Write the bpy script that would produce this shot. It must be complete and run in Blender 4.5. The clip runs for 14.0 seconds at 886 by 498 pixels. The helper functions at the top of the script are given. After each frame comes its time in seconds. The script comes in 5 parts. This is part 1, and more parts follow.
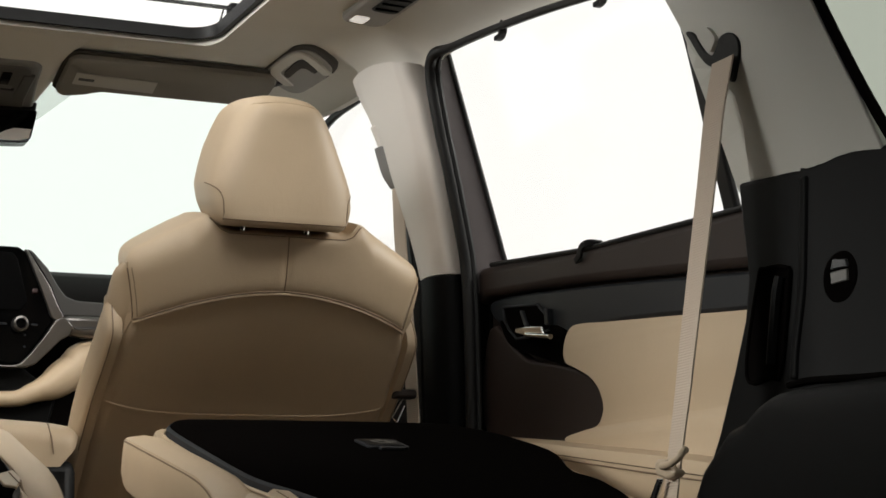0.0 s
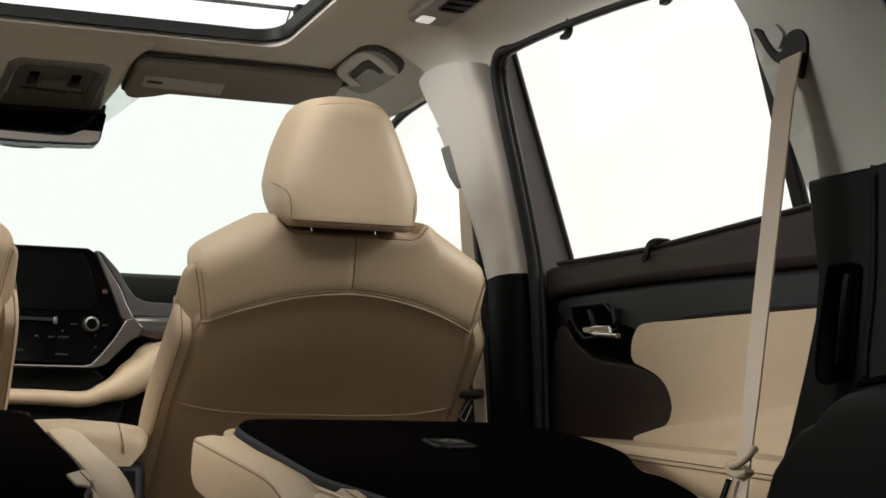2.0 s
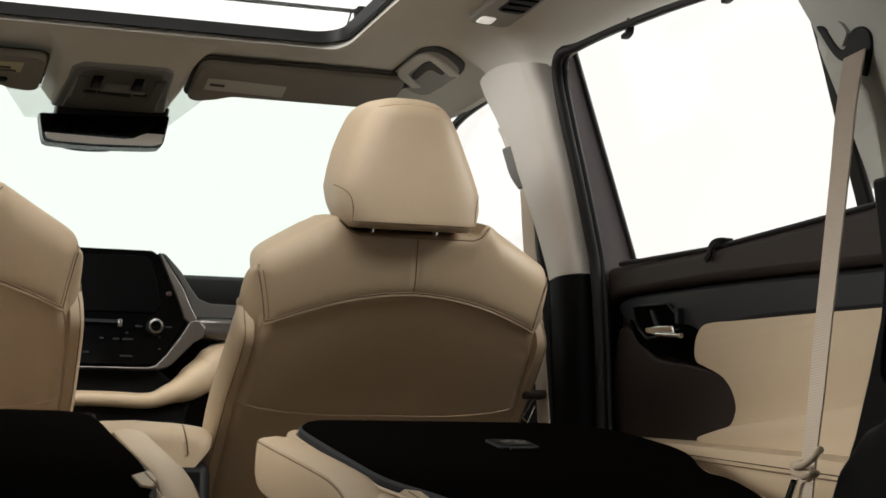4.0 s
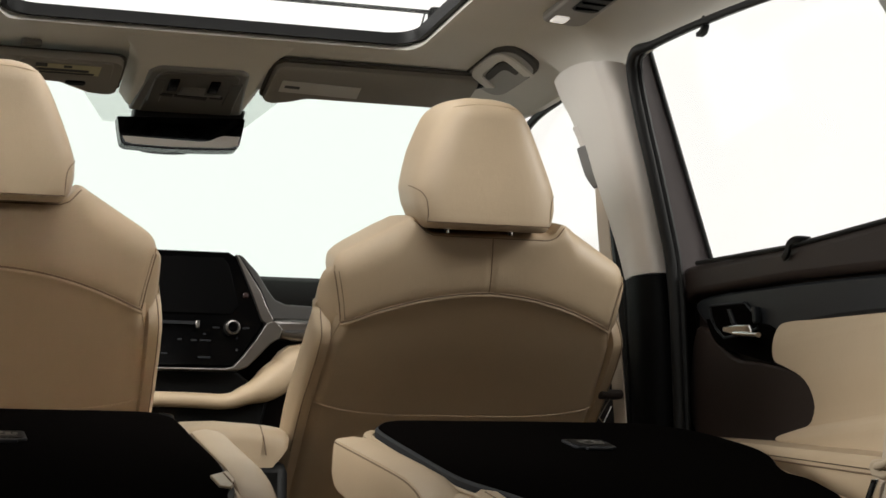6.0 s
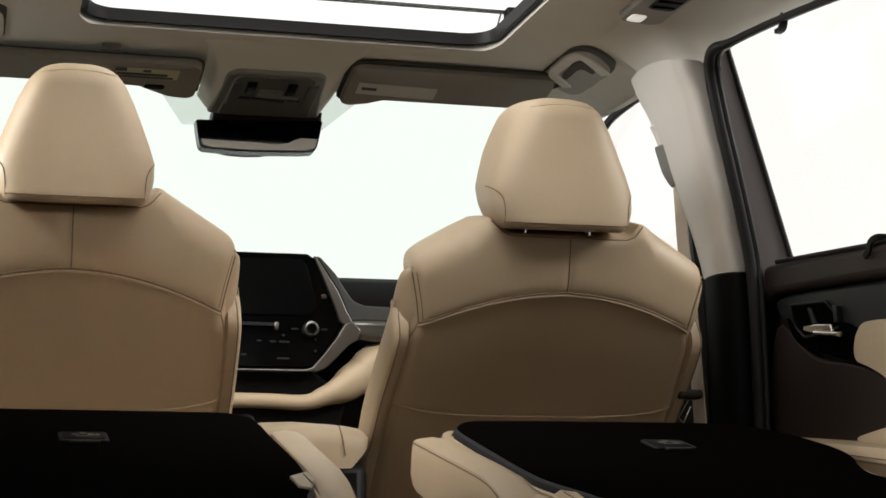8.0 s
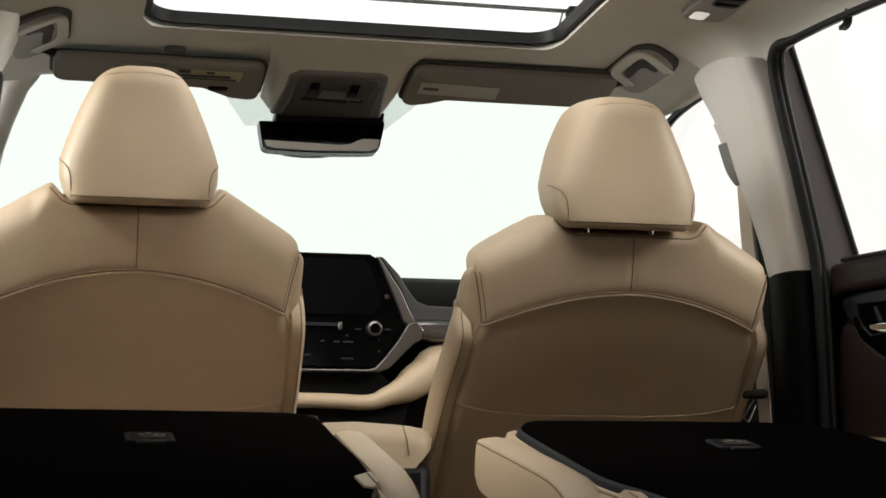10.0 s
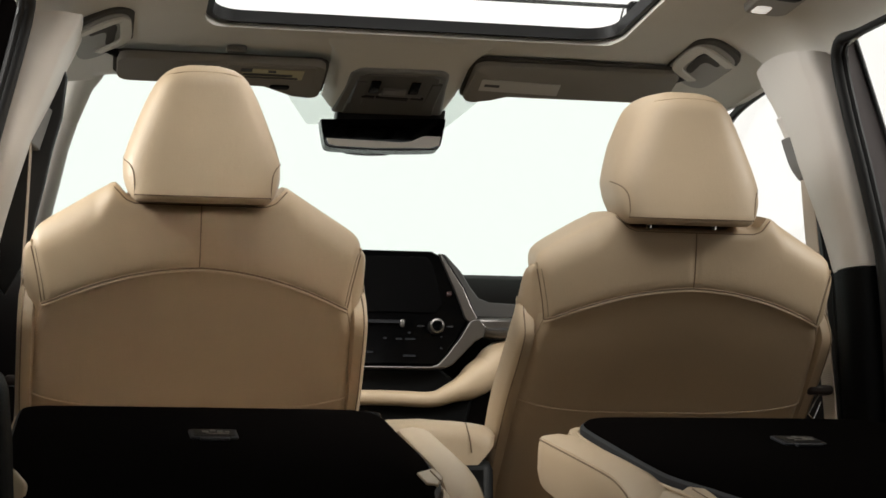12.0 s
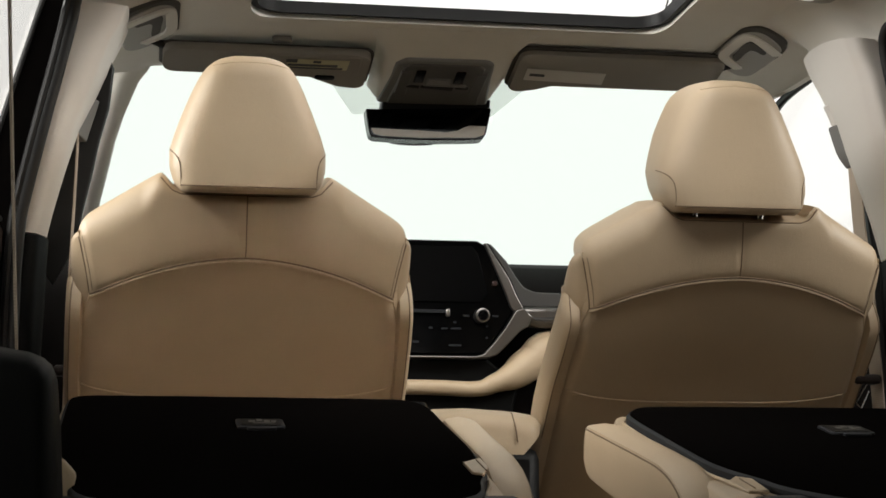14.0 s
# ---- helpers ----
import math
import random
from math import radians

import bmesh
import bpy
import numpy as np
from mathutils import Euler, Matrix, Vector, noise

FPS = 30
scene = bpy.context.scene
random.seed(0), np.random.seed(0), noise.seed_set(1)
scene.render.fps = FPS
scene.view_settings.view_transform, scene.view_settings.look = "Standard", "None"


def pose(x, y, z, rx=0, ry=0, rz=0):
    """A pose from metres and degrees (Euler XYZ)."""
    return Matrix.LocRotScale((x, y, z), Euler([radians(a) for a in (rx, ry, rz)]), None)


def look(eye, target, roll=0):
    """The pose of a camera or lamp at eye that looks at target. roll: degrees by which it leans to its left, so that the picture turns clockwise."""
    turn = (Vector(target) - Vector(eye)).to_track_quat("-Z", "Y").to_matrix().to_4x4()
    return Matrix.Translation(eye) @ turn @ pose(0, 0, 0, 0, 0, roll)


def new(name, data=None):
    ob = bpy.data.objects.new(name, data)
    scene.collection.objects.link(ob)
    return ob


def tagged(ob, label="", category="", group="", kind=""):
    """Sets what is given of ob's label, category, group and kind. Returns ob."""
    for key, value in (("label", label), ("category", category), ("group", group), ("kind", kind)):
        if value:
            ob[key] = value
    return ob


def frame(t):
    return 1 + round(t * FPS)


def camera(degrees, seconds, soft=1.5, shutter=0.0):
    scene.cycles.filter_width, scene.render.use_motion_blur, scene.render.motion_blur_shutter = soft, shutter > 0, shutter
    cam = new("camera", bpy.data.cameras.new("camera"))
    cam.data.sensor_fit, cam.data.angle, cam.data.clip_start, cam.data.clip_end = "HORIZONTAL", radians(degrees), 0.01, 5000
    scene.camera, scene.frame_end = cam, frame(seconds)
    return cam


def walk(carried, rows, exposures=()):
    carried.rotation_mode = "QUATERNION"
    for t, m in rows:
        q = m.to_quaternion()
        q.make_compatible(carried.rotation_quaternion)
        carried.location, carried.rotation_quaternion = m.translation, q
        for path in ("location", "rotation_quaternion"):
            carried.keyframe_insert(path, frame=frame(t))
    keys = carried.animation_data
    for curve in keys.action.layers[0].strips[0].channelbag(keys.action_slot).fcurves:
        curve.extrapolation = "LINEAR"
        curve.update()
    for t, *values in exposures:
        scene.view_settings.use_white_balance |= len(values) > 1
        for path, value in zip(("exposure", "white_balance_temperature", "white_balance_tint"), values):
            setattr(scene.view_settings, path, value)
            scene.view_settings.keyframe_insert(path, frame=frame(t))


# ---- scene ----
# The camera stands in the open tailgate and pans slowly to the left.
# World: x to the car's right, y ahead, z up from the cabin floor; y = 0 is the front passenger's backrest.
cam = camera(28.64, 14.0, soft=1.6)
EYE = (-0.5225, -2.5183, 0.4155)
ROWS = [  # seconds, yaw to the left, pitch, roll
    (0, -24.926, 9.596, -0.814),
    (0.5, -24.321, 9.595, -0.793),
    (1, -23.720, 9.600, -0.758),
    (1.5, -23.141, 9.609, -0.718),
    (2, -22.688, 9.611, -0.711),
    (4.5, -20.024, 9.669, -0.630),
    (5, -19.396, 9.674, -0.617),
    (5.5, -18.734, 9.695, -0.609),
    (6, -18.105, 9.696, -0.575),
    (6.5, -17.354, 9.718, -0.567),
    (7, -16.648, 9.730, -0.545),
    (7.5, -16.079, 9.740, -0.524),
    (8, -15.511, 9.738, -0.498),
    (10.5, -12.909, 9.748, -0.407),
    (11, -12.396, 9.748, -0.387),
    (11.5, -11.848, 9.739, -0.355),
    (12, -11.341, 9.662, -0.359),
    (12.5, -10.862, 9.573, -0.333),
    (13, -10.509, 9.443, -0.307),
    (13.5, -10.100, 9.386, -0.296),
    (14, -9.820, 9.328, -0.274),
]
walk(cam, [(t, pose(*EYE, 90 + pitch, 0, yaw) @ pose(0, 0, 0, 0, 0, roll)) for t, yaw, pitch, roll in ROWS])

# ---- light ----
world = bpy.data.worlds.new("studio_world")
scene.world = world
world.use_nodes = True
bg = world.node_tree.nodes["Background"]
bg.inputs[0].default_value = (1.0, 0.985, 0.96, 1)
bg.inputs[1].default_value = 1.25


def softbox(name, eye, target, w, h, power, colour=(1, 0.97, 0.92), spread=180):
    lamp = bpy.data.lights.new(name, "AREA")
    lamp.shape, lamp.size, lamp.size_y, lamp.energy, lamp.color = "RECTANGLE", w, h, power, colour
    lamp.spread = radians(spread)
    ob = new(name, lamp)
    ob.matrix_world = look(eye, target)
    return ob


# Unseen lamps, added round the car to brighten the cabin through its openings.
softbox("rear_softbox", (-0.6, -5.2, 1.15), (-0.1, 0.0, 0.9), 3.6, 0.3, 12)
softbox("overhead_softbox", (0.0, -3.1, 3.5), (0.0, 0.0, 0.9), 4.5, 3.0, 190, (1, 0.975, 0.94))
# unseen narrow lamp, added to warm and brighten the driver's backrest
softbox("driver_seat_fill", (0.9, -5.0, 0.75), (-0.34, 0.0, 0.64), 0.5, 0.4, 0.27, (1, 0.79, 0.62), 11)
softbox("left_softbox", (-3.0, 0.25, 1.75), (0.6, -0.5, 0.62), 0.9, 0.9, 106, (1.0, 0.985, 0.955))

softbox("right_softbox", (3.2, -1.3, 2.6), (0.45, 0.0, 0.95), 0.9, 0.9, 74, (1.0, 0.975, 0.94))
softbox("left_rear_softbox", (-3.2, -1.4, 2.6), (-0.45, 0.0, 0.95), 0.9, 0.9, 74, (1.0, 0.975, 0.94))

# ---- materials ----


def material(name, colour, rough=0.5, metal=0.0, grain=0.0, grain_scale=600.0, spread=0.08, spread_scale=9.0, coat=0.0, sheen=0.0, weave=0.0, spec=0.5):
    """A surface with broad tone variation and fine relief, in metres."""
    m = bpy.data.materials.new(name)
    m.use_nodes = True
    n, l = m.node_tree.nodes, m.node_tree.links
    b = n["Principled BSDF"]
    b.inputs["Roughness"].default_value, b.inputs["Metallic"].default_value = rough, metal
    b.inputs["Coat Weight"].default_value, b.inputs["Sheen Weight"].default_value = coat, sheen
    b.inputs["Specular IOR Level"].default_value = spec
    co = n.new("ShaderNodeTexCoord")
    broad = n.new("ShaderNodeTexNoise")
    broad.inputs["Scale"].default_value, broad.inputs["Detail"].default_value = spread_scale, 4
    l.new(co.outputs["Object"], broad.inputs["Vector"])
    mix = n.new("ShaderNodeMixRGB")
    mix.inputs[1].default_value = (*[c * (1 - spread) for c in colour], 1)
    mix.inputs[2].default_value = (*[min(1, c * (1 + spread)) for c in colour], 1)
    l.new(broad.outputs["Fac"], mix.inputs[0])
    l.new(mix.outputs[0], b.inputs["Base Color"])
    if grain:
        fine = n.new("ShaderNodeTexVoronoi" if weave == 0 else "ShaderNodeTexNoise")
        fine.inputs["Scale"].default_value = grain_scale
        l.new(co.outputs["Object"], fine.inputs["Vector"])
        bump = n.new("ShaderNodeBump")
        bump.inputs["Strength"].default_value, bump.inputs["Distance"].default_value = grain, 0.0006
        l.new(fine.outputs[0], bump.inputs["Height"])
        soft_bump = n.new("ShaderNodeBump")
        soft_bump.inputs["Strength"].default_value, soft_bump.inputs["Distance"].default_value = 0.08, 0.004
        l.new(broad.outputs["Fac"], soft_bump.inputs["Height"])
        l.new(bump.outputs[0], soft_bump.inputs["Normal"])
        l.new(soft_bump.outputs[0], b.inputs["Normal"])
    return m


LEATHER = material("beige_leather", (0.53, 0.408, 0.273), 0.44, grain=0.24, grain_scale=820, spread=0.05, spread_scale=20)
nodes, links = LEATHER.node_tree.nodes, LEATHER.node_tree.links
where, crease, stretch, pit = nodes.new("ShaderNodeTexCoord"), nodes.new("ShaderNodeTexNoise"), nodes.new("ShaderNodeMapping"), nodes.new("ShaderNodeBump")
stretch.inputs["Scale"].default_value = (1.0, 1.0, 0.55)
crease.inputs["Scale"].default_value, crease.inputs["Detail"].default_value, crease.inputs["Roughness"].default_value = 130.0, 5.0, 0.62
pit.inputs["Strength"].default_value, pit.inputs["Distance"].default_value = 0.22, 0.0016
links.new(where.outputs["Object"], stretch.inputs["Vector"])
links.new(stretch.outputs[0], crease.inputs["Vector"])
links.new(crease.outputs["Fac"], pit.inputs["Height"])
links.new(nodes["Principled BSDF"].inputs["Normal"].links[0].from_socket, pit.inputs["Normal"])
links.new(pit.outputs[0], nodes["Principled BSDF"].inputs["Normal"])
SEAM = material("seam_thread", (0.21, 0.145, 0.09), 0.7)
STITCH = material("stitch_thread", (0.10, 0.07, 0.045), 0.8)
LINER = material("headliner_cloth", (0.63, 0.603, 0.548), 0.95, grain=0.3, grain_scale=900, weave=1, spread=0.05)
# far below the headliner's tone: the dimmer light by the windscreen is put in
VISOR = material("visor_cloth_dimmed", (0.225, 0.208, 0.183), 0.95, grain=0.3, grain_scale=900, weave=1, spread=0.05)
PILLAR = material("grey_trim_plastic", (0.65, 0.61, 0.565), 0.55, grain=0.2, grain_scale=1200, weave=1, spread=0.03)
FITTING = material("grey_fitting_plastic", (0.32, 0.305, 0.28), 0.6, grain=0.2, grain_scale=1200, weave=1, spread=0.03)
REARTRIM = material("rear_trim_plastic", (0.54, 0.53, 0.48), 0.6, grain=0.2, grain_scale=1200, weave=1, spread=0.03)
BLACK = material("black_plastic", (0.006, 0.006, 0.006), 0.5, spec=0.3, grain=0.25, grain_scale=1400, weave=1)
CHARCOAL = material("charcoal_plastic", (0.003, 0.0031, 0.0032), 0.5, spec=0.08, grain=0.3, grain_scale=1300, weave=1)
SLATE = material("slate_trim", (0.019, 0.021, 0.024), 0.42, spec=0.25, grain=0.15, grain_scale=1300, weave=1)
BROWN = material("dark_brown_trim", (0.030, 0.0215, 0.0185), 0.5, spec=0.2, grain=0.2, grain_scale=1300, weave=1)
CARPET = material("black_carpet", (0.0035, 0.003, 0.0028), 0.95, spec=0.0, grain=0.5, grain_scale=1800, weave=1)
PANELRIM = material("panel_edge_rubber", (0.016, 0.017, 0.020), 0.6, spec=0.2)
RUBBER = material("black_rubber", (0.010, 0.010, 0.010), 0.45, spec=0.3)
GLOSS = material("piano_black", (0.002, 0.002, 0.0022), 0.12, spread=0.0, spec=0.08)
DASHTOP = material("dash_soft_plastic", (0.004, 0.003, 0.0027), 0.6, spec=0.03, grain=0.2, grain_scale=1300, weave=1)
DISPLAY = material("dark_display", (0.002, 0.002, 0.0022), 0.25, spread=0.0, spec=0.05)
SILVER = material("satin_silver", (0.165, 0.155, 0.147), 0.30, metal=0.95, spread=0.03)
CHROME = material("chrome", (0.75, 0.74, 0.72), 0.16, metal=1.0, spread=0.0)
BELT = material("beige_webbing", (0.52, 0.43, 0.345), 0.75, spread=0.03)
nodes, links = BELT.node_tree.nodes, BELT.node_tree.links
ribs, where, ridge = nodes.new("ShaderNodeTexWave"), nodes.new("ShaderNodeTexCoord"), nodes.new("ShaderNodeBump")
ribs.bands_direction, ribs.inputs["Scale"].default_value = "Z", 95.0
ridge.inputs["Strength"].default_value, ridge.inputs["Distance"].default_value = 0.4, 0.0008
links.new(where.outputs["Object"], ribs.inputs["Vector"])
links.new(ribs.outputs["Fac"], ridge.inputs["Height"])
links.new(ridge.outputs[0], nodes["Principled BSDF"].inputs["Normal"])
LATCH = material("beige_plastic", (0.50, 0.40, 0.29), 0.5, spread=0.03)
PAPER = material("label_paper", (0.48, 0.46, 0.43), 0.7, spread=0.03)
YELLOW = material("yellow_label", (0.46, 0.42, 0.27), 0.7)
INK = material("label_ink", (0.05, 0.05, 0.05), 0.7)
# shade in gaps and hollows of the roof fittings, put into a dark colour
RECESS_SHADE = material("recess_shade", (0.065, 0.060, 0.053), 0.9, spread=0.03)
# sash plastic of the lit right door, the light put into its tone
SASH_LIT = material("sash_trim_lit", (0.060, 0.049, 0.049), 0.5, spec=0.4, grain=0.2, grain_scale=1300, weave=1, spread=0.18, spread_scale=14)
GREYPLASTIC = material("grey_plastic", (0.16, 0.155, 0.145), 0.5, spread=0.03)
CONSOLEGREY = material("console_plastic", (0.085, 0.080, 0.072), 0.5, spread=0.03)
WINGGREY = material("dark_grey_plastic", (0.05, 0.048, 0.046), 0.45, spread=0.05)
STUDIO = material("studio_white", (0.8, 0.8, 0.79), 0.6, spread=0.02, spread_scale=0.5)
MIRROR = material("mirror_glass", (0.015, 0.0155, 0.016), 0.05, metal=1.0, spread=0.0)


def glass(name, tint):
    m = bpy.data.materials.new(name)
    m.use_nodes = True
    n, l = m.node_tree.nodes, m.node_tree.links
    n.remove(n["Principled BSDF"])
    clear, gloss, facing, mix = n.new("ShaderNodeBsdfTransparent"), n.new("ShaderNodeBsdfGlossy"), n.new("ShaderNodeLayerWeight"), n.new("ShaderNodeMixShader")
    power, scaled = n.new("ShaderNodeMath"), n.new("ShaderNodeMath")
    power.operation, scaled.operation = "POWER", "MULTIPLY_ADD"
    power.inputs[1].default_value, scaled.inputs[1].default_value, scaled.inputs[2].default_value = 4.0, 0.3, 0.02
    clear.inputs[0].default_value = (*tint, 1)
    gloss.inputs["Roughness"].default_value = 0.01
    l.new(facing.outputs["Facing"], power.inputs[0])
    l.new(power.outputs[0], scaled.inputs[0])
    l.new(scaled.outputs[0], mix.inputs[0])
    l.new(clear.outputs[0], mix.inputs[1])
    l.new(gloss.outputs[0], mix.inputs[2])
    l.new(mix.outputs[0], n["Material Output"].inputs[0])
    return m


WIND = glass("windscreen_glass", (0.892, 0.944, 0.910))
SIDE = glass("side_glass", (0.94, 0.938, 0.925))
ROOFGLASS = glass("roof_glass", (0.99, 0.99, 0.985))
for node in ROOFGLASS.node_tree.nodes:
    if node.type == "MATH" and node.operation == "MULTIPLY_ADD":
        node.inputs[1].default_value = 0.08
SHADE = glass("sensor_shade", (0.86, 0.865, 0.86))
PRIVACY = glass("privacy_glass", (0.58, 0.605, 0.56))


def glowing(name, colour, strength):
    m = bpy.data.materials.new(name)
    m.use_nodes = True
    b = m.node_tree.nodes["Principled BSDF"]
    b.inputs["Base Color"].default_value = (*colour, 1)
    b.inputs["Emission Color"].default_value = (*colour, 1)
    b.inputs["Emission Strength"].default_value = strength
    return m


LENS = glowing("lamp_lens", (1.0, 0.95, 0.88), 0.45)
HAZARD = material("hazard_switch", (0.022, 0.004, 0.003), 0.35, spread=0.0)

# ---- mesh helpers ----


def empty(name, at=(0, 0, 0), label="", category="", group="", kind=""):
    ob = new(name)
    ob.location = at
    return tagged(ob, label, category, group, kind)


def part(name, bm, mat, parent=None, label="", smooth=True, bevel=0.0, segments=2):
    bmesh.ops.recalc_face_normals(bm, faces=bm.faces[:])
    me = bpy.data.meshes.new(name)
    bm.to_mesh(me)
    bm.free()
    me.materials.append(mat)
    if smooth:
        me.polygons.foreach_set("use_smooth", [True] * len(me.polygons))
    ob = new(name, me)
    if bevel:
        mod = ob.modifiers.new("edge", "BEVEL")
        mod.width, mod.segments, mod.limit_method, mod.angle_limit = bevel, segments, "ANGLE", radians(35)
        mod.harden_normals = False
    if smooth:
        me.set_sharp_from_angle(angle=radians(40))
    if parent is not None:
        ob.parent = parent
        ob.matrix_parent_inverse = Matrix.Translation(-parent.location)
    return tagged(ob, label)


def loft(rings, close=True, caps=True):
    """Joins rings of equally many points into a skin."""
    bm = bmesh.new()
    vs = [[bm.verts.new(p) for p in ring] for ring in rings]
    n = len(vs[0])
    for a, b in zip(vs, vs[1:]):
        for i in range(n if close else n - 1):
            j = (i + 1) % n
            bm.faces.new((a[i], a[j], b[j], b[i]))
    if caps and close:
        bm.faces.new(vs[0])
        bm.faces.new(vs[-1])
    return bm


def smooth_line(pts, per=8, closed=False):
    """A Catmull-Rom line through the points."""
    pts = [Vector(p) for p in pts]
    out = []
    n = len(pts)
    for i in range(n if closed else n - 1):
        p0 = pts[(i - 1) % n] if closed or i else pts[0]
        p1, p2 = pts[i], pts[(i + 1) % n]
        p3 = pts[(i + 2) % n] if closed or i + 2 < n else pts[-1]
        for k in range(per):
            t = k / per
            out.append(0.5 * (2 * p1 + (p2 - p0) * t + (2 * p0 - 5 * p1 + 4 * p2 - p3) * t * t + (3 * p1 - p0 - 3 * p2 + p3) * t ** 3))
    if not closed:
        out.append(pts[-1])
    return out


def sweep(path, radius, sides=8, flat=None, up=None):
    """A round tube along the path, or with flat = (width, thickness) a ribbon whose thickness lies along up."""
    path = [Vector(p) for p in path]
    rings = []
    for i, p in enumerate(path):
        d = (path[min(i + 1, len(path) - 1)] - path[max(i - 1, 0)]).normalized()
        a = Vector(up) if up else Vector((0, 0, 1)) if abs(d.z) < 0.9 else Vector((0, 1, 0))
        s = d.cross(a).normalized()
        a = s.cross(d).normalized()
        if flat:
            w, h = flat[0] / 2, flat[1] / 2
            ring = [(w, h), (-w, h), (-w, -h), (w, -h)]
            rings.append([p + s * x + a * y for x, y in ring])
        else:
            r = radius[i] if isinstance(radius, (list, tuple)) else radius
            rings.append([p + (s * math.cos(k * math.tau / sides) + a * math.sin(k * math.tau / sides)) * r for k in range(sides)])
    return loft(rings)


def prism(outline, depth):
    """A plate: the outline (3D points in one plane) pushed along the vector depth."""
    bm = bmesh.new()
    a = [bm.verts.new(p) for p in outline]
    b = [bm.verts.new(Vector(p) + Vector(depth)) for p in outline]
    n = len(a)
    bm.faces.new(a)
    bm.faces.new(b)
    for i in range(n):
        bm.faces.new((a[i], a[(i + 1) % n], b[(i + 1) % n], b[i]))
    return bm


def block(x0, x1, y0, y1, z0, z1, m=None):
    bm = bmesh.new()
    bmesh.ops.create_cube(bm, size=1)
    for v in bm.verts:
        v.co = Vector((x0 + (v.co.x + 0.5) * (x1 - x0), y0 + (v.co.y + 0.5) * (y1 - y0), z0 + (v.co.z + 0.5) * (z1 - z0)))
    if m is not None:
        bm.transform(m)
    return bm


def step(x, *knots):
    """Linear between knots (x, value)."""
    return float(np.interp(x, [k[0] for k in knots], [k[1] for k in knots]))


def smooth_step(x, *knots):
    """Like step, with the corners eased."""
    return sum(step(x + d, *knots) for d in (-0.006, -0.003, 0.0, 0.003, 0.006)) / 5


# ---- studio ----
part("ground", block(-14, 14, -14, 14, -0.66, -0.6), STUDIO, None, smooth=False)
tagged(bpy.data.objects["ground"], "smooth white studio floor under the car", "studio floor", kind="structure")

# the studio is white ahead of and above the car; unseen black screens are added round its rear to block light
for x0, x1, y0, y1 in ((-4.6, 4.6, -6.6, -6.5), (-4.7, -4.6, -6.6, -0.3), (4.6, 4.7, -6.6, -2.6)):
    tagged(part("light_block", block(x0, x1, y0, y1, -0.6, 5.0), CARPET, None, smooth=False), "black screen, unseen, added to block light from behind the car", "drape", kind="structure")
tagged(part("bounce_block", block(-4.6, 4.6, -6.5, -1.0, -0.6, -0.594), CARPET, None, smooth=False), "black sheet, unseen, added to stop light bouncing off the floor", "floor cloth", kind="structure")

# ---- cabin shell ----


def side_x(z):
    """Half-width of the cabin's inner side at a height."""
    return 0.745 if z < 0.85 else 0.745 - 0.25 * (z - 0.85)


def on_side(y, z, inward=0.0, side=1):
    return Vector((side * (side_x(z) - inward), y, z))


def side_panel(name, outline, mat, inward, thick, parent=None, label="", side=1, bevel=0.004):
    pts = [on_side(y, z, inward, side) for y, z in outline]
    return part(name, prism(pts, (side * thick, 0, 0)), mat, parent, label, bevel=bevel)


floor = part("floor", block(-0.78, 0.78, -2.95, 1.3, -0.05, 0.0), CARPET, None, smooth=False)
tagged(floor, "black carpeted cabin floor of the car", "floor", kind="structure")
cargo = part("floor_rear", block(-0.70, 0.70, -2.95, -0.88, 0.0, 0.385), CARPET, None, bevel=0.02)
tagged(cargo, "black carpeted load floor behind the seats", "floor", kind="structure")

# ceiling: the headliner round the roof opening
HOLE_X, HOLE_Y0, HOLE_Y1, HOLE_R = 0.362, -0.62, 0.325, 0.06


def roof_z(x, y):
    edge = max(0.0, (abs(x) - 0.40) / 0.26)
    z = 1.274 - 0.032 * edge ** 2.2 - max(0.0, -y) * 0.075 * edge
    if y > 0.44:
        z -= (y - 0.44) ** 1.5 * 0.10
    lip = min(abs(abs(x) - HOLE_X) + (1 if not HOLE_Y0 < y < HOLE_Y1 else 0), abs(y - HOLE_Y1) + (1 if abs(x) > HOLE_X else 0))
    return z + 0.006 * math.exp(-lip / 0.02)


def rounded_rect(x0, x1, y0, y1, r, per=8, sides=18):
    pts = []
    for cx, cy, a0 in ((x1 - r, y1 - r, 0), (x0 + r, y1 - r, 90), (x0 + r, y0 + r, 180), (x1 - r, y0 + r, 270)):
        pts += [(cx + r * math.cos(radians(a0 + 90 * k / per)), cy + r * math.sin(radians(a0 + 90 * k / per))) for k in range(per + 1)]
    out = []
    for i, p in enumerate(pts):
        q = pts[(i + 1) % len(pts)]
        n = sides if math.dist(p, q) > r * 0.9 else 1
        out += [(p[0] + (q[0] - p[0]) * k / n, p[1] + (q[1] - p[1]) * k / n) for k in range(n)]
    return out


hole = rounded_rect(-HOLE_X, HOLE_X, HOLE_Y0, HOLE_Y1, HOLE_R)
RX0, RX1, RY0, RY1 = -0.668, 0.668, -2.85, 0.60
rings = []
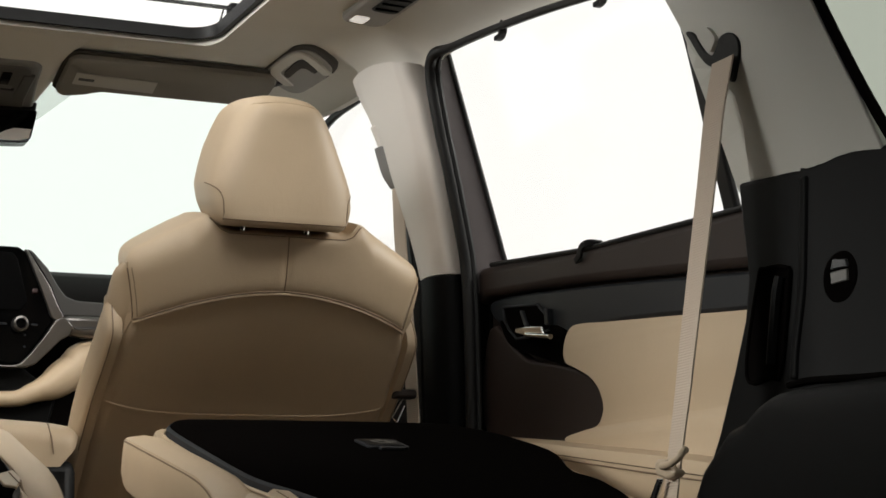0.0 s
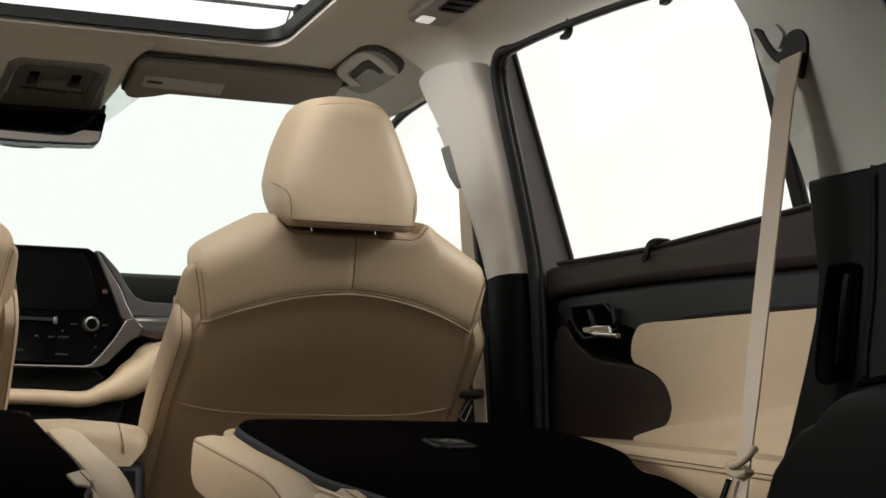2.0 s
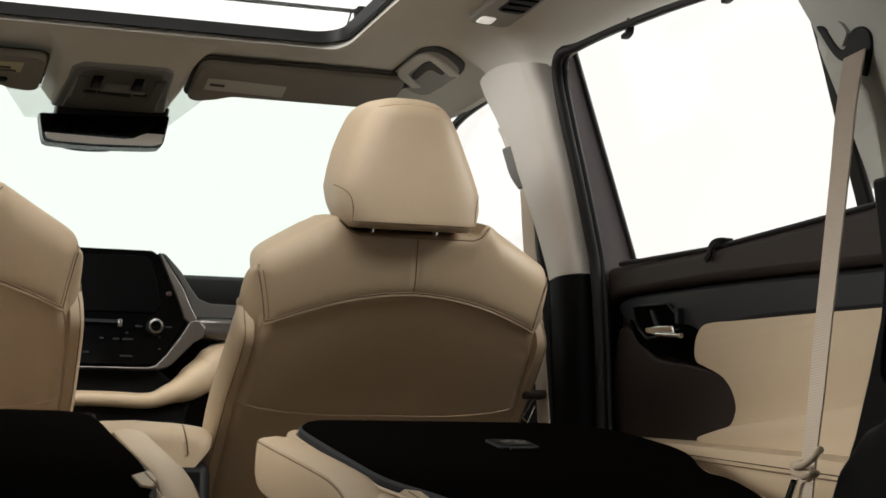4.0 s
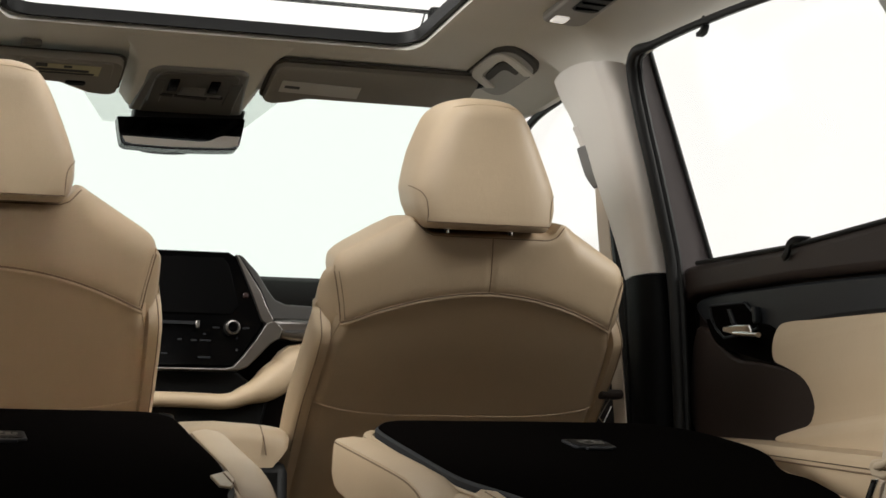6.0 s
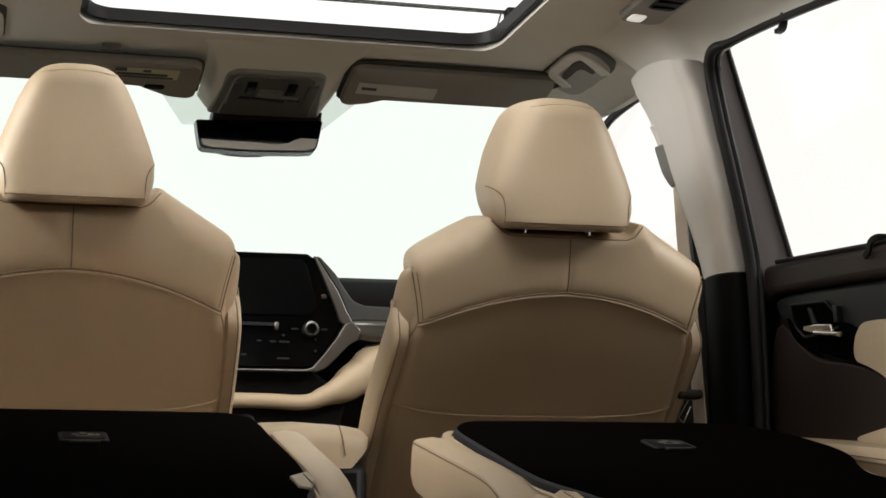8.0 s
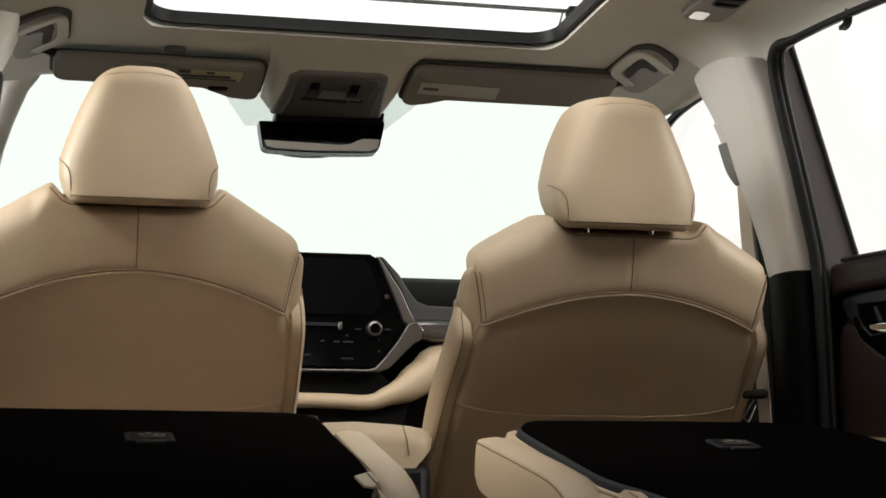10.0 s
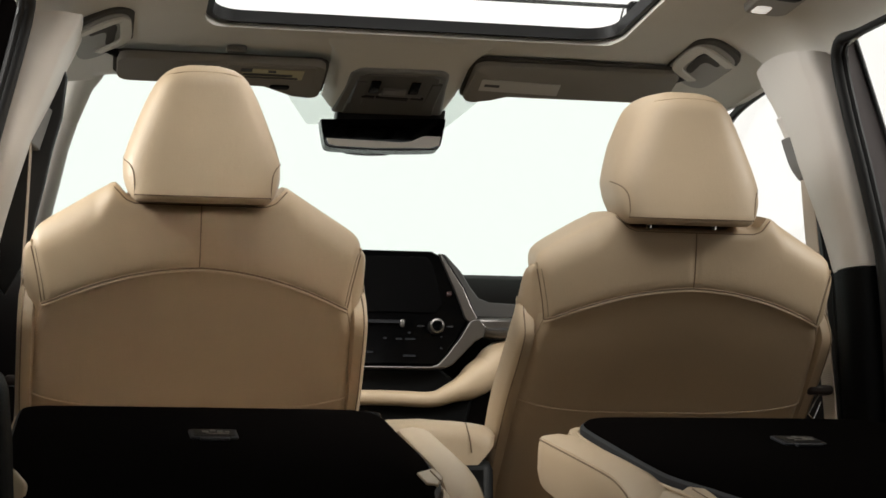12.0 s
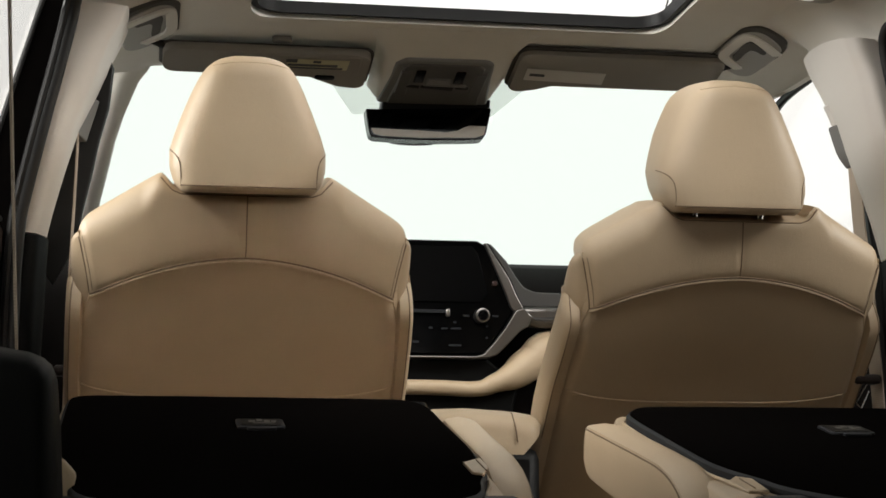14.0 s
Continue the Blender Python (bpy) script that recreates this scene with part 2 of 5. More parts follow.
for k in range(-1, 15):
    ring = []
    for x, y in hole:
        dx, dy = x, y + 0.15
        far = min(RX1 / abs(dx) if dx else 99, ((RY1 + 0.15) if dy > 0 else (-RY0 - 0.15)) / abs(dy) if dy else 99)
        t = max(0, k) / 14
        px, py = x + (dx * far - x) * t, y + (dy * far - 0.15 - y) * t
        ring.append((px, py, roof_z(px, py) + (0.012 if k < 0 else 0)))
    rings.append(ring)
bm = loft(rings, caps=False)
ceiling = part("ceiling", bm, LINER)
mod = ceiling.modifiers.new("thickness", "SOLIDIFY")
mod.thickness, mod.offset = 0.015, 1
tagged(ceiling, "grey cloth headliner with a wide roof opening", "ceiling", kind="structure")

roof_window = empty("window_roof", (0, 0, 1.3), "panoramic roof opening with a black frame and clear glass", "roof window", kind="structure")
inner = rounded_rect(-HOLE_X + 0.012, HOLE_X - 0.012, HOLE_Y0 + 0.012, HOLE_Y1 - 0.012, HOLE_R - 0.01)
outer = rounded_rect(-HOLE_X - 0.004, HOLE_X + 0.004, HOLE_Y0 - 0.004, HOLE_Y1 + 0.004, HOLE_R)
part("window_frame", loft([[(x, y, 1.289) for x, y in outer], [(x, y, 1.287) for x, y in inner], [(x * 0.992, y - 0.003, 1.3065) for x, y in inner], [(x * 1.02, y, 1.3085) for x, y in outer]], caps=False), BLACK, roof_window)
part("pane", block(-0.42, 0.42, HOLE_Y0 - 0.05, HOLE_Y1 + 0.05, 1.312, 1.316), ROOFGLASS, roof_window, smooth=False)
part("guide_rail", block(-0.345, 0.372, 0.274, 0.282, 1.337, 1.342), BLACK, roof_window)
part("rail_post", sweep([(0.364, 0.311, 1.300), (0.3665, 0.311, 1.325), (0.370, 0.300, 1.345)], 0.0016, 6), BLACK, roof_window, "thin dark upright at the end of the blind")
part("rail_bracket", block(0.370, 0.388, 0.262, 0.290, 1.328, 1.346), CHARCOAL, roof_window, bevel=0.004)

# centre hump of the headliner between the visors
hump = []
for y, w, z in ((0.336, 0.165, 1.280), (0.36, 0.150, 1.2725), (0.385, 0.135, 1.265), (0.41, 0.122, 1.256), (0.44, 0.115, 1.246), (0.50, 0.113, 1.235), (0.58, 0.112, 1.226), (0.62, 0.110, 1.222), (0.66, 0.108, 1.24)):
    ring = [(s * w * a, y, z + h) for s, a, h in ((-1, 1.12, 0.024), (-1, 1.06, 0.016), (-1, 1.0, 0.006), (-1, 0.93, 0.0), (-1, 0.5, -0.001), (1, 0.5, -0.001), (1, 0.93, 0.0), (1, 1.0, 0.006), (1, 1.06, 0.016), (1, 1.12, 0.024))]
    hump.append(ring)
tagged(part("ceiling_hump", loft(hump), LINER), "grey cloth centre bulge of the headliner", "ceiling", kind="structure")

# side rails of the roof above the doors
for s, side in ((1, "right"), (-1, "left")):
    cove = []
    for y in (*np.linspace(0.62, 0.36, 12), *np.linspace(0.35, -0.10, 100), *np.linspace(-0.12, -0.80, 24), -1.1, -1.6, -2.2, -2.85):
        x0 = smooth_step(y, (-0.10, 0.530), (0.05, 0.510), (0.22, 0.510), (0.30, 0.545))
        xe = smooth_step(y, (-2.85, 0.655), (-0.75, 0.665), (-0.41, 0.653), (-0.05, 0.645), (0.020, 0.640), (0.036, 0.634), (0.046, 0.622), (0.058, 0.614), (0.076, 0.610), (0.18, 0.611), (0.215, 0.618), (0.245, 0.640), (0.256, 0.645), (0.70, 0.645))
        ze = smooth_step(y, (-2.85, 1.05), (-1.4, 1.10), (-0.75, 1.133), (-0.41, 1.179), (-0.2, 1.201), (-0.05, 1.211), (-0.004, 1.208), (0.018, 1.202), (0.036, 1.200), (0.07, 1.178), (0.22, 1.165), (0.25, 1.20), (0.30, 1.226), (0.48, 1.230), (0.62, 1.248))
        row = [(s * (x0 + (xe - x0) * math.sin(q)), y, roof_z(x0 + (xe - x0) * math.sin(q), y) - 0.0006 - (roof_z(xe, y) - ze) * (1 - math.cos(q))) for q in np.linspace(0, math.pi / 2, 22)]
        cove.append([(s * (x0 - 0.02), y, roof_z(x0 - 0.02, y) + 0.004)] + row + [(s * (xe + 0.012), y, ze - 0.002), (s * (xe + 0.02), y, ze + 0.03)])
    tagged(part("roof_rail_" + side, loft(cove, close=False, caps=False), LINER), "grey cloth roof edge rolled over to doors and centre pillar", "roof rail", kind="structure")
    # the body's skin outside, behind the trim
    tagged(part("wall_" + side, prism([(s * 0.80, -2.95, -0.3), (s * 0.80, 1.4, -0.3), (s * 0.80, 1.4, 0.80), (s * 0.80, -2.95, 0.80)], (s * 0.03, 0, 0)), BLACK, smooth=False), "dark body side outside the door trim", "car body", kind="structure")
    # grey trim on the centre pillar, black at the foot
    levels = [(0.855, 0.667, 0.703, 0.055, 0.150), (0.92, 0.658, 0.690, 0.052, 0.165), (1.03, 0.636, 0.667, 0.045, 0.190), (1.09, 0.622, 0.653, 0.042, 0.205), (1.15, 0.606, 0.640, 0.038, 0.225), (1.180, 0.597, 0.634, 0.038, 0.235), (1.205, 0.590, 0.629, 0.038, 0.242), (1.222, 0.586, 0.626, 0.037, 0.246)]
    def pillar_ring(z, xi, xo, yr, yf, lift=0.0):
        xi = xi if s > 0 else xi + step(z, (0.0, 0.005), (0.855, 0.005), (0.92, 0.0), (1.03, -0.006), (1.09, -0.016), (1.15, -0.021), (1.25, -0.030))
        pts = [(xo + 0.05, yr), (xo, yr), (xo - (xo - xi) * 0.55, yr + 0.004), (xi + 0.006, yr + 0.018), (xi, yr + 0.036), (xi - 0.001, (yr + yf) / 2 + 0.01), (xi + 0.003, yf - 0.02), (xi + 0.012, yf), (xo + 0.05, yf + 0.005)]
        rise = (-0.022, -0.020, -0.017, -0.016, -0.011, 0.002, 0.004, -0.008, -0.02)
        return smooth_line([(s * x, y, z + lift * k) for (x, y), k in zip(pts, rise)], 4)
    fair = lambda rows: [(*a, *b) for a, b in zip(smooth_line([r[:3] for r in rows], 5), smooth_line([(r[3], r[4]) for r in rows], 5))]
    tagged(part("pillar_trim_" + side, loft([pillar_ring(*r, lift=step(r[0], (1.15, 0.0), (1.20, 1.0))) for r in fair(levels)]), PILLAR), "smooth grey plastic trim of the centre pillar", "pillar trim", kind="structure")
    foot = [(0.0, 0.69, 0.715, 0.05, 0.20), (0.5, 0.675, 0.71, 0.055, 0.16), (0.852, 0.664, 0.704, 0.053, 0.152)]
    tagged(part("pillar_foot_" + side, loft([pillar_ring(*r) for r in foot]), CHARCOAL), "black plastic foot of the centre pillar", "pillar trim", kind="structure")
    # weather seals of the rear door opening
    seal = smooth_line([(s * 0.712, 0.036, 0.3), (s * 0.712, 0.036, 0.7), (s * 0.708, 0.036, 0.85), (s * 0.697, 0.034, 0.92), (s * 0.673, 0.030, 1.03), (s * 0.659, 0.028, 1.09), (s * 0.640, 0.020, 1.175), (s * 0.634, -0.004, 1.208), on_side(-0.05, 1.209, 0.014, s), on_side(-0.2, 1.199, 0.012, s), on_side(-0.41, 1.177, 0.012, s), on_side(-0.75, 1.130, 0.012, s)], 6)
    tagged(part("door_seal_" + side, sweep(seal, [step(p.y, (-0.06, 0.0060), (0.01, 0.0105)) for p in seal], 10), RUBBER), "black rubber weather seal round the rear door", "door seal", kind="structure")
    tagged(part("door_seal_inner_" + side, sweep([p + Vector((s * 0.010, -0.006, 0.0)) for p in seal], [step(p.y, (-0.06, 0.0035), (0.01, 0.006)) for p in seal], 8), RUBBER), "black rubber weather seal round the rear door", "door seal", kind="structure")
    # front screen pillar: cloth above, plastic below a joint
    rail = [(0.500, 0.640, 1.312), (0.528, 0.694, 1.278), (0.545, 0.722, 1.262), (0.5655, 0.785, 1.2265), (0.569, 0.796, 1.220), (0.587, 0.866, 1.179), (0.603, 0.954, 1.129), (0.615, 1.014, 1.094), (0.645, 1.17, 1.0), (0.68, 1.36, 0.88)]
    def screen_ring(p, i):
        wide = step(i, (0, 0.075), (2, 0.058), (4, 0.046), (9, 0.050))
        return [(s * (p[0] + a * wide), p[1] + b, p[2] + c) for a, b, c in ((0, 0, 0), (0.06, -0.012, -0.002), (0.25, -0.022, -0.002), (0.6, -0.026, 0.0), (0.9, -0.020, 0.004), (1.05, -0.002, 0.012), (1.1, 0.06, 0.04), (0.3, 0.05, 0.03))]
    tagged(part("screen_pillar_upper_" + side, loft([screen_ring(p, i) for i, p in enumerate(rail[:4] + [(0.5700, 0.800, 1.2180)])]), LINER), "grey cloth upper trim of the windscreen pillar", "pillar trim", kind="structure")
    tagged(part("screen_pillar_" + side, loft([screen_ring((p[0] + 0.0006, p[1] + 0.0025, p[2]), i + 4) for i, p in enumerate(rail[4:])]), PILLAR), "grey plastic trim of the windscreen pillar", "pillar trim", kind="structure")

# windscreen
screen = empty("window_windscreen", (0, 0.9, 1.1), "large sloping windscreen with a faint green tint", "windscreen", kind="structure")
part("pane", prism([(-0.66, 0.61, 1.327), (0.66, 0.61, 1.327), (0.74, 1.42, 0.86), (-0.74, 1.42, 0.86)], (0, 0.002, 0.004)), WIND, screen, smooth=False)
part("header", block(-0.60, 0.60, 0.585, 0.622, 1.266, 1.335), LINER, screen, "grey cloth windscreen header", bevel=0.012)
part("sensor_cover", prism([(-0.215, 0.650, 1.298), (0.235, 0.650, 1.298), (0.140, 0.772, 1.228), (-0.133, 0.772, 1.228)], (0, 0.004, 0.007)), SHADE, screen, "pale grey sensor shade on the glass", smooth=False)

# ---- rear doors ----


def rear_door(s, name):
    door = empty(name, (s * 0.745, -0.3, 0.0), "closed rear door with dark brown, black and beige trim", "car door", kind="structure")
    p = lambda n, o, m, i, t, l="", b=0.004: side_panel(n, o, m, i, t, door, l, s, b)
    p("door_core", [(0.045, 0.1), (0.045, 0.84), (-0.80, 0.80), (-0.80, 0.1)], BROWN, -0.012, 0.05, "dark brown plastic door trim")
    part("door_jamb", side_block(s, 0.700, 0.79, 0.056, 0.066, 0.1, 0.86), BLACK, door, "black door jamb")
    sill = [(0.045, 0.862), (0.02, 0.862), (-0.3, 0.840), (-0.72, 0.827), (-0.80, 0.82), (-0.80, 0.745), (-0.70, 0.755), (-0.3, 0.792), (0.01, 0.812), (0.045, 0.80)]
    part("sill_trim", prism([(s * (0.745 - 0.016), y, z) for y, z in sill], (s * 0.05, 0, 0)), BROWN, door, "dark brown upper door trim", bevel=0.012, segments=4)
    band = smooth_line([(0.012, 0.806, 0), (-0.3, 0.787, 0), (-0.72, 0.748, 0), (-0.80, 0.742, 0), (-0.80, 0.69, 0), (-0.70, 0.701, 0), (-0.35, 0.726, 0), (-0.22, 0.70, 0), (-0.10, 0.715, 0), (-0.02, 0.755, 0)], 5, closed=True)
    p("trim_band", [(v.x, v.y) for v in band], SLATE, 0.002, 0.03, "slate black soft trim band", 0.006)
    beige = [(-0.262, 0.728), (-0.30, 0.731), (-0.36, 0.726), (-0.55, 0.712), (-0.68, 0.7015), (-0.78, 0.694), (-0.80, 0.680), (-0.80, 0.60), (-0.80, 0.485), (-0.62, 0.513), (-0.45, 0.532), (-0.31, 0.550), (-0.268, 0.564), (-0.30, 0.572), (-0.337, 0.578), (-0.352, 0.592), (-0.356, 0.61), (-0.347, 0.632), (-0.325, 0.650), (-0.28, 0.668), (-0.255, 0.678), (-0.249, 0.70)]
    bm = prism([on_side(v.x, v.y, 0.0, s) for v in smooth_line([(y, z, 0) for y, z in beige], 4, closed=True)], (s * 0.03, 0, 0))
    for z in np.linspace(0.50, 0.72, 30):
        bmesh.ops.bisect_plane(bm, geom=bm.verts[:] + bm.edges[:] + bm.faces[:], plane_co=(0, 0, z), plane_no=(0, 0, 1))
    for v in bm.verts:
        if abs(v.co.x) < 0.76:
            low = v.co.z - step(v.co.y, (-0.80, 0.500), (-0.62, 0.518), (-0.45, 0.537), (-0.27, 0.562))
            v.co.x -= s * step(low, (-0.03, 0.034), (0.0, 0.030), (0.012, 0.020), (0.024, 0.013), (0.05, 0.0125), (0.09, 0.0165), (0.125, 0.0175), (0.15, 0.0155), (0.175, 0.010), (0.19, 0.006))
    part("trim_insert", bm, LEATHER, door, "padded beige leather insert")
    lower = smooth_line([(0.02, 0.76, 0), (-0.10, 0.70, 0), (-0.20, 0.68, 0), (-0.30, 0.655, 0), (-0.345, 0.62, 0), (-0.352, 0.59, 0), (-0.32, 0.567, 0), (-0.25, 0.558, 0), (0.03, 0.58, 0)], 5, closed=True)
    p("speaker_panel", [(v.x, v.y) for v in lower], BROWN, 0.006, 0.03, "dark brown speaker panel")
    arm = []
    for y, z in ((0.04, 0.588), (-0.05, 0.579), (-0.27, 0.559), (-0.45, 0.540), (-0.62, 0.522), (-0.80, 0.50)):
        w = step(y, (-0.8, 0.075), (-0.3, 0.07), (0.0, 0.035), (0.04, 0.01))
        arm.append([(s * (0.745 - a), y, z + h) for a, h in ((-0.02, 0.0), (w * 0.6, 0.0), (w * 0.9, -0.004), (w, -0.014), (w, -0.06), (w * 0.8, -0.085), (0, -0.11), (-0.02, -0.11))])
    part("armrest", loft(arm), LEATHER, door, "stitched beige leather armrest")
    part("armrest_seam", sweep([(s * (0.745 - step(y, (-0.8, 0.077), (-0.3, 0.072), (-0.02, 0.037))), y, step(y, (-0.8, 0.474), (-0.27, 0.537), (-0.02, 0.562))) for y in np.linspace(-0.78, -0.03, 40)], 0.0012, 6), SEAM, door, "seam on the armrest")
    stitches = bmesh.new()
    for y in np.linspace(-0.76, -0.04, 110):
        w, z = step(y, (-0.8, 0.077), (-0.3, 0.072), (-0.02, 0.037)), step(y, (-0.8, 0.480), (-0.27, 0.543), (-0.02, 0.568))
        bmesh.ops.create_cube(stitches, size=1, matrix=Matrix.Translation((s * (0.745 - w), y, z)) @ Matrix.Diagonal((0.0016, 0.004, 0.0012, 1)))
    part("stitching", stitches, STITCH, door, "dark stitched thread", smooth=False)
    # inner handle; shade below it and in its cup painted as black plates
    under = smooth_line([(-0.020, 0.770, 0), (-0.055, 0.740, 0), (-0.10, 0.733, 0), (-0.19, 0.742, 0), (-0.245, 0.722, 0), (-0.256, 0.695, 0), (-0.250, 0.674, 0), (-0.20, 0.684, 0), (-0.146, 0.698, 0), (-0.09, 0.712, 0), (-0.052, 0.727, 0), (-0.03, 0.748, 0)], 4, closed=True)
    p("band_shade", [(v.x, v.y) for v in under], CARPET, 0.0065, 0.03, "trim band below the handle, its shade painted black", 0.004)
    cup = [(-0.033, 0.789), (-0.09, 0.784), (-0.150, 0.779), (-0.172, 0.763), (-0.188, 0.762), (-0.190, 0.735), (-0.12, 0.731), (-0.078, 0.733), (-0.050, 0.752), (-0.038, 0.77)]
    p("handle_cup", cup, CARPET, 0.0055, 0.03, "handle cup, its dark hollow painted black", 0.002)
    part("cup_rim", sweep([on_side(y, z, 0.0065, s) for y, z in cup + cup[:1]], 0.0022, 8), SLATE, door, "slate rim of the handle cup")
    part("lock_post", prism([on_side(y, z, 0.010, s) for y, z in ((-0.094, 0.776), (-0.104, 0.775), (-0.122, 0.748), (-0.110, 0.748))], (s * 0.006, 0, 0)), SLATE, door, bevel=0.002)
    part("lock_button", prism([on_side(y, z, 0.014, s) for y, z in ((-0.182, 0.768), (-0.193, 0.767), (-0.196, 0.742), (-0.186, 0.742))], (s * 0.012, 0, 0)), SLATE, door, bevel=0.002)
    part("door_handle", prism([on_side(y, z, 0.024, s) for y, z in ((-0.106, 0.747), (-0.150, 0.744), (-0.192, 0.739), (-0.200, 0.724), (-0.150, 0.727), (-0.106, 0.738))], (s * 0.006, 0, 0)), CHROME, door, "chrome pull lever", bevel=0.002, segments=3)
    part("handle_rod", sweep([on_side(-0.15, 0.7305, 0.026, s), on_side(-0.19, 0.7245, 0.027, s), on_side(-0.228, 0.7190, 0.027, s)], 0.0042, 12), CHROME, door, "chrome rod of the lever")
    # window frame, glass and hooks for a sunblind
    inner_x = lambda z: step(z, (0.80, 0.722), (0.86, 0.714), (0.92, 0.705), (1.03, 0.680), (1.09, 0.666), (1.21, 0.640), (1.26, 0.63))
    outer_x = lambda z: 0.783 - 0.285 * (z - 0.85)
    zs = np.linspace(0.82, 1.25, 12)
    # one trim plastic: lit right side brown, shaded left side painted black
    part("sash_trim", prism([(s * inner_x(z), 0.032, z) for z in zs] + [(s * outer_x(z), 0.032, z) for z in zs[::-1]], (0, 0.02, 0)), SASH_LIT if s > 0 else CARPET, door, "dark window sash trim", bevel=0.003)
    part("sash_seal", sweep([(s * outer_x(z), 0.029, z) for z in zs], 0.0042, 8), RUBBER, door, "black glass channel seal")
    part("sash_lip", sweep([(s * (inner_x(z) + 0.002), 0.028, z) for z in zs], 0.0035, 8), RUBBER, door, "black rubber lip")
    part("sill_seal", sweep([on_side(y, z, 0.012, s) for y, z in ((-0.01, 0.862), (-0.3, 0.840), (-0.72, 0.828))], 0.004, 8), RUBBER, door)
    bar = [(s * outer_x(z), y, z) for y, z in ((-0.642, 1.20), (-0.640, 1.066), (-0.632, 0.965), (-0.622, 0.82))]
    part("window_bar", sweep(smooth_line(bar, 4), 0, flat=(0.030, 0.012), up=(s, 0, 0)), RUBBER, door, "black window divider bar", bevel=0.004)
    part("pane", prism([(s * (outer_x(z) + 0.003), y, z) for y, z in ((0.05, 0.80), (0.05, 1.27), (-0.80, 1.25), (-0.80, 0.80))], (s * 0.004, 0, 0)), SIDE, door, "clear side window glass", smooth=False)
    for y, z in ((-0.219, 1.191), (-0.512, 1.160)):
        hook = [(-0.008, 0.020, 0.0), (-0.008, 0.008, 0.008), (-0.005, -0.002, 0.010), (0.003, -0.007, 0.010), (0.012, -0.008, 0.010), (0.018, -0.008, 0.010)]
        part("blind_hook", sweep(smooth_line([on_side(y + a, z + b, c, s) for a, b, c in hook], 4), 0, flat=(0.007, 0.012), up=(s, 0, 0)), BLACK, door, "black sunblind hook", bevel=0.002)
    part("blind_hook", sweep(smooth_line([on_side(-0.352, 0.842, 0.004, s), on_side(-0.338, 0.845, 0.019, s), on_side(-0.322, 0.841, 0.022, s), on_side(-0.314, 0.829, 0.022, s), on_side(-0.300, 0.823, 0.021, s)], 4), 0, flat=(0.010, 0.005), up=(s, 0, 0.3)), BLACK, door, "black sunblind hook", bevel=0.0015)
    return door


def side_block(s, x0, x1, y0, y1, z0, z1):
    return block(min(s * x0, s * x1), max(s * x0, s * x1), y0, y1, z0, z1)


rear_door(1, "door_right_rear")
rear_door(-1, "door_left_rear")

# ---- front doors, seen past the seats ----
for s, name in ((1, "door_right_front"), (-1, "door_left_front")):
    door = empty(name, (s * 0.76, 0.6, 0.0), "closed front door with black upper trim", "car door", kind="structure")
    part("door_core", side_block(s, 0.735, 0.79, 0.16, 1.25, 0.1, 0.93), DASHTOP, door, "black door trim", bevel=0.02)
    part("pane", prism([(s * 0.752, 0.16, 0.93), (s * 0.752, 1.25, 0.95), (s * 0.70, 0.85, 1.16), (s * 0.672, 0.45, 1.262), (s * 0.670, 0.16, 1.262)], (s * 0.004, 0, 0)), SIDE, door, smooth=False)
    part("sash_trim", prism([(s * x, 0.215, z) for x, z in (*(((0.690, 0.88), (0.676, 1.0), (0.650, 1.12)) if s > 0 else ((0.665, 0.80), (0.634, 0.86), (0.622, 0.92), (0.610, 0.976), (0.600, 1.031), (0.586, 1.086), (0.580, 1.151), (0.60, 1.20))), (0.625, 1.235), (0.690, 1.25), (0.73, 1.1), (0.765, 0.93))], (0, 0.02, 0)), RUBBER, door, "black window sash trim", bevel=0.003)
    part("window_seal", sweep(smooth_line([(s * 0.664, 0.24, 1.232), (s * 0.664, 0.40, 1.233), (s * 0.662, 0.55, 1.222), (s * 0.668, 0.70, 1.175)], 5), 0.008, 8), RUBBER, door)
    part("door_handle", sweep([(s * 0.728, 0.52, 0.76), (s * 0.722, 0.58, 0.765), (s * 0.728, 0.64, 0.76)], 0.007), CHROME, door, "chrome pull lever")

# ---- rear quarter trim ----


def bent_panel(outline, base, thick, s):
    """A plate over the outline that follows the trim's bend."""
    bm = prism([base(y, z) for y, z in outline], (s * thick, 0, 0))
    for y in np.linspace(-1.06, -0.82, 25):
        bmesh.ops.bisect_plane(bm, geom=bm.verts[:] + bm.edges[:] + bm.faces[:], plane_co=(0, y, 0), plane_no=(0, 1, 0))
    for v in bm.verts:
        v.co.x += s * outward(v.co.y)
    return bm


def outward(y):
    """How far the trim falls away towards the quarter window."""
    return smooth_step(-y, (0.84, 0.0), (0.88, 0.006), (0.96, 0.030), (1.04, 0.052), (1.2, 0.060), (3.0, 0.060))


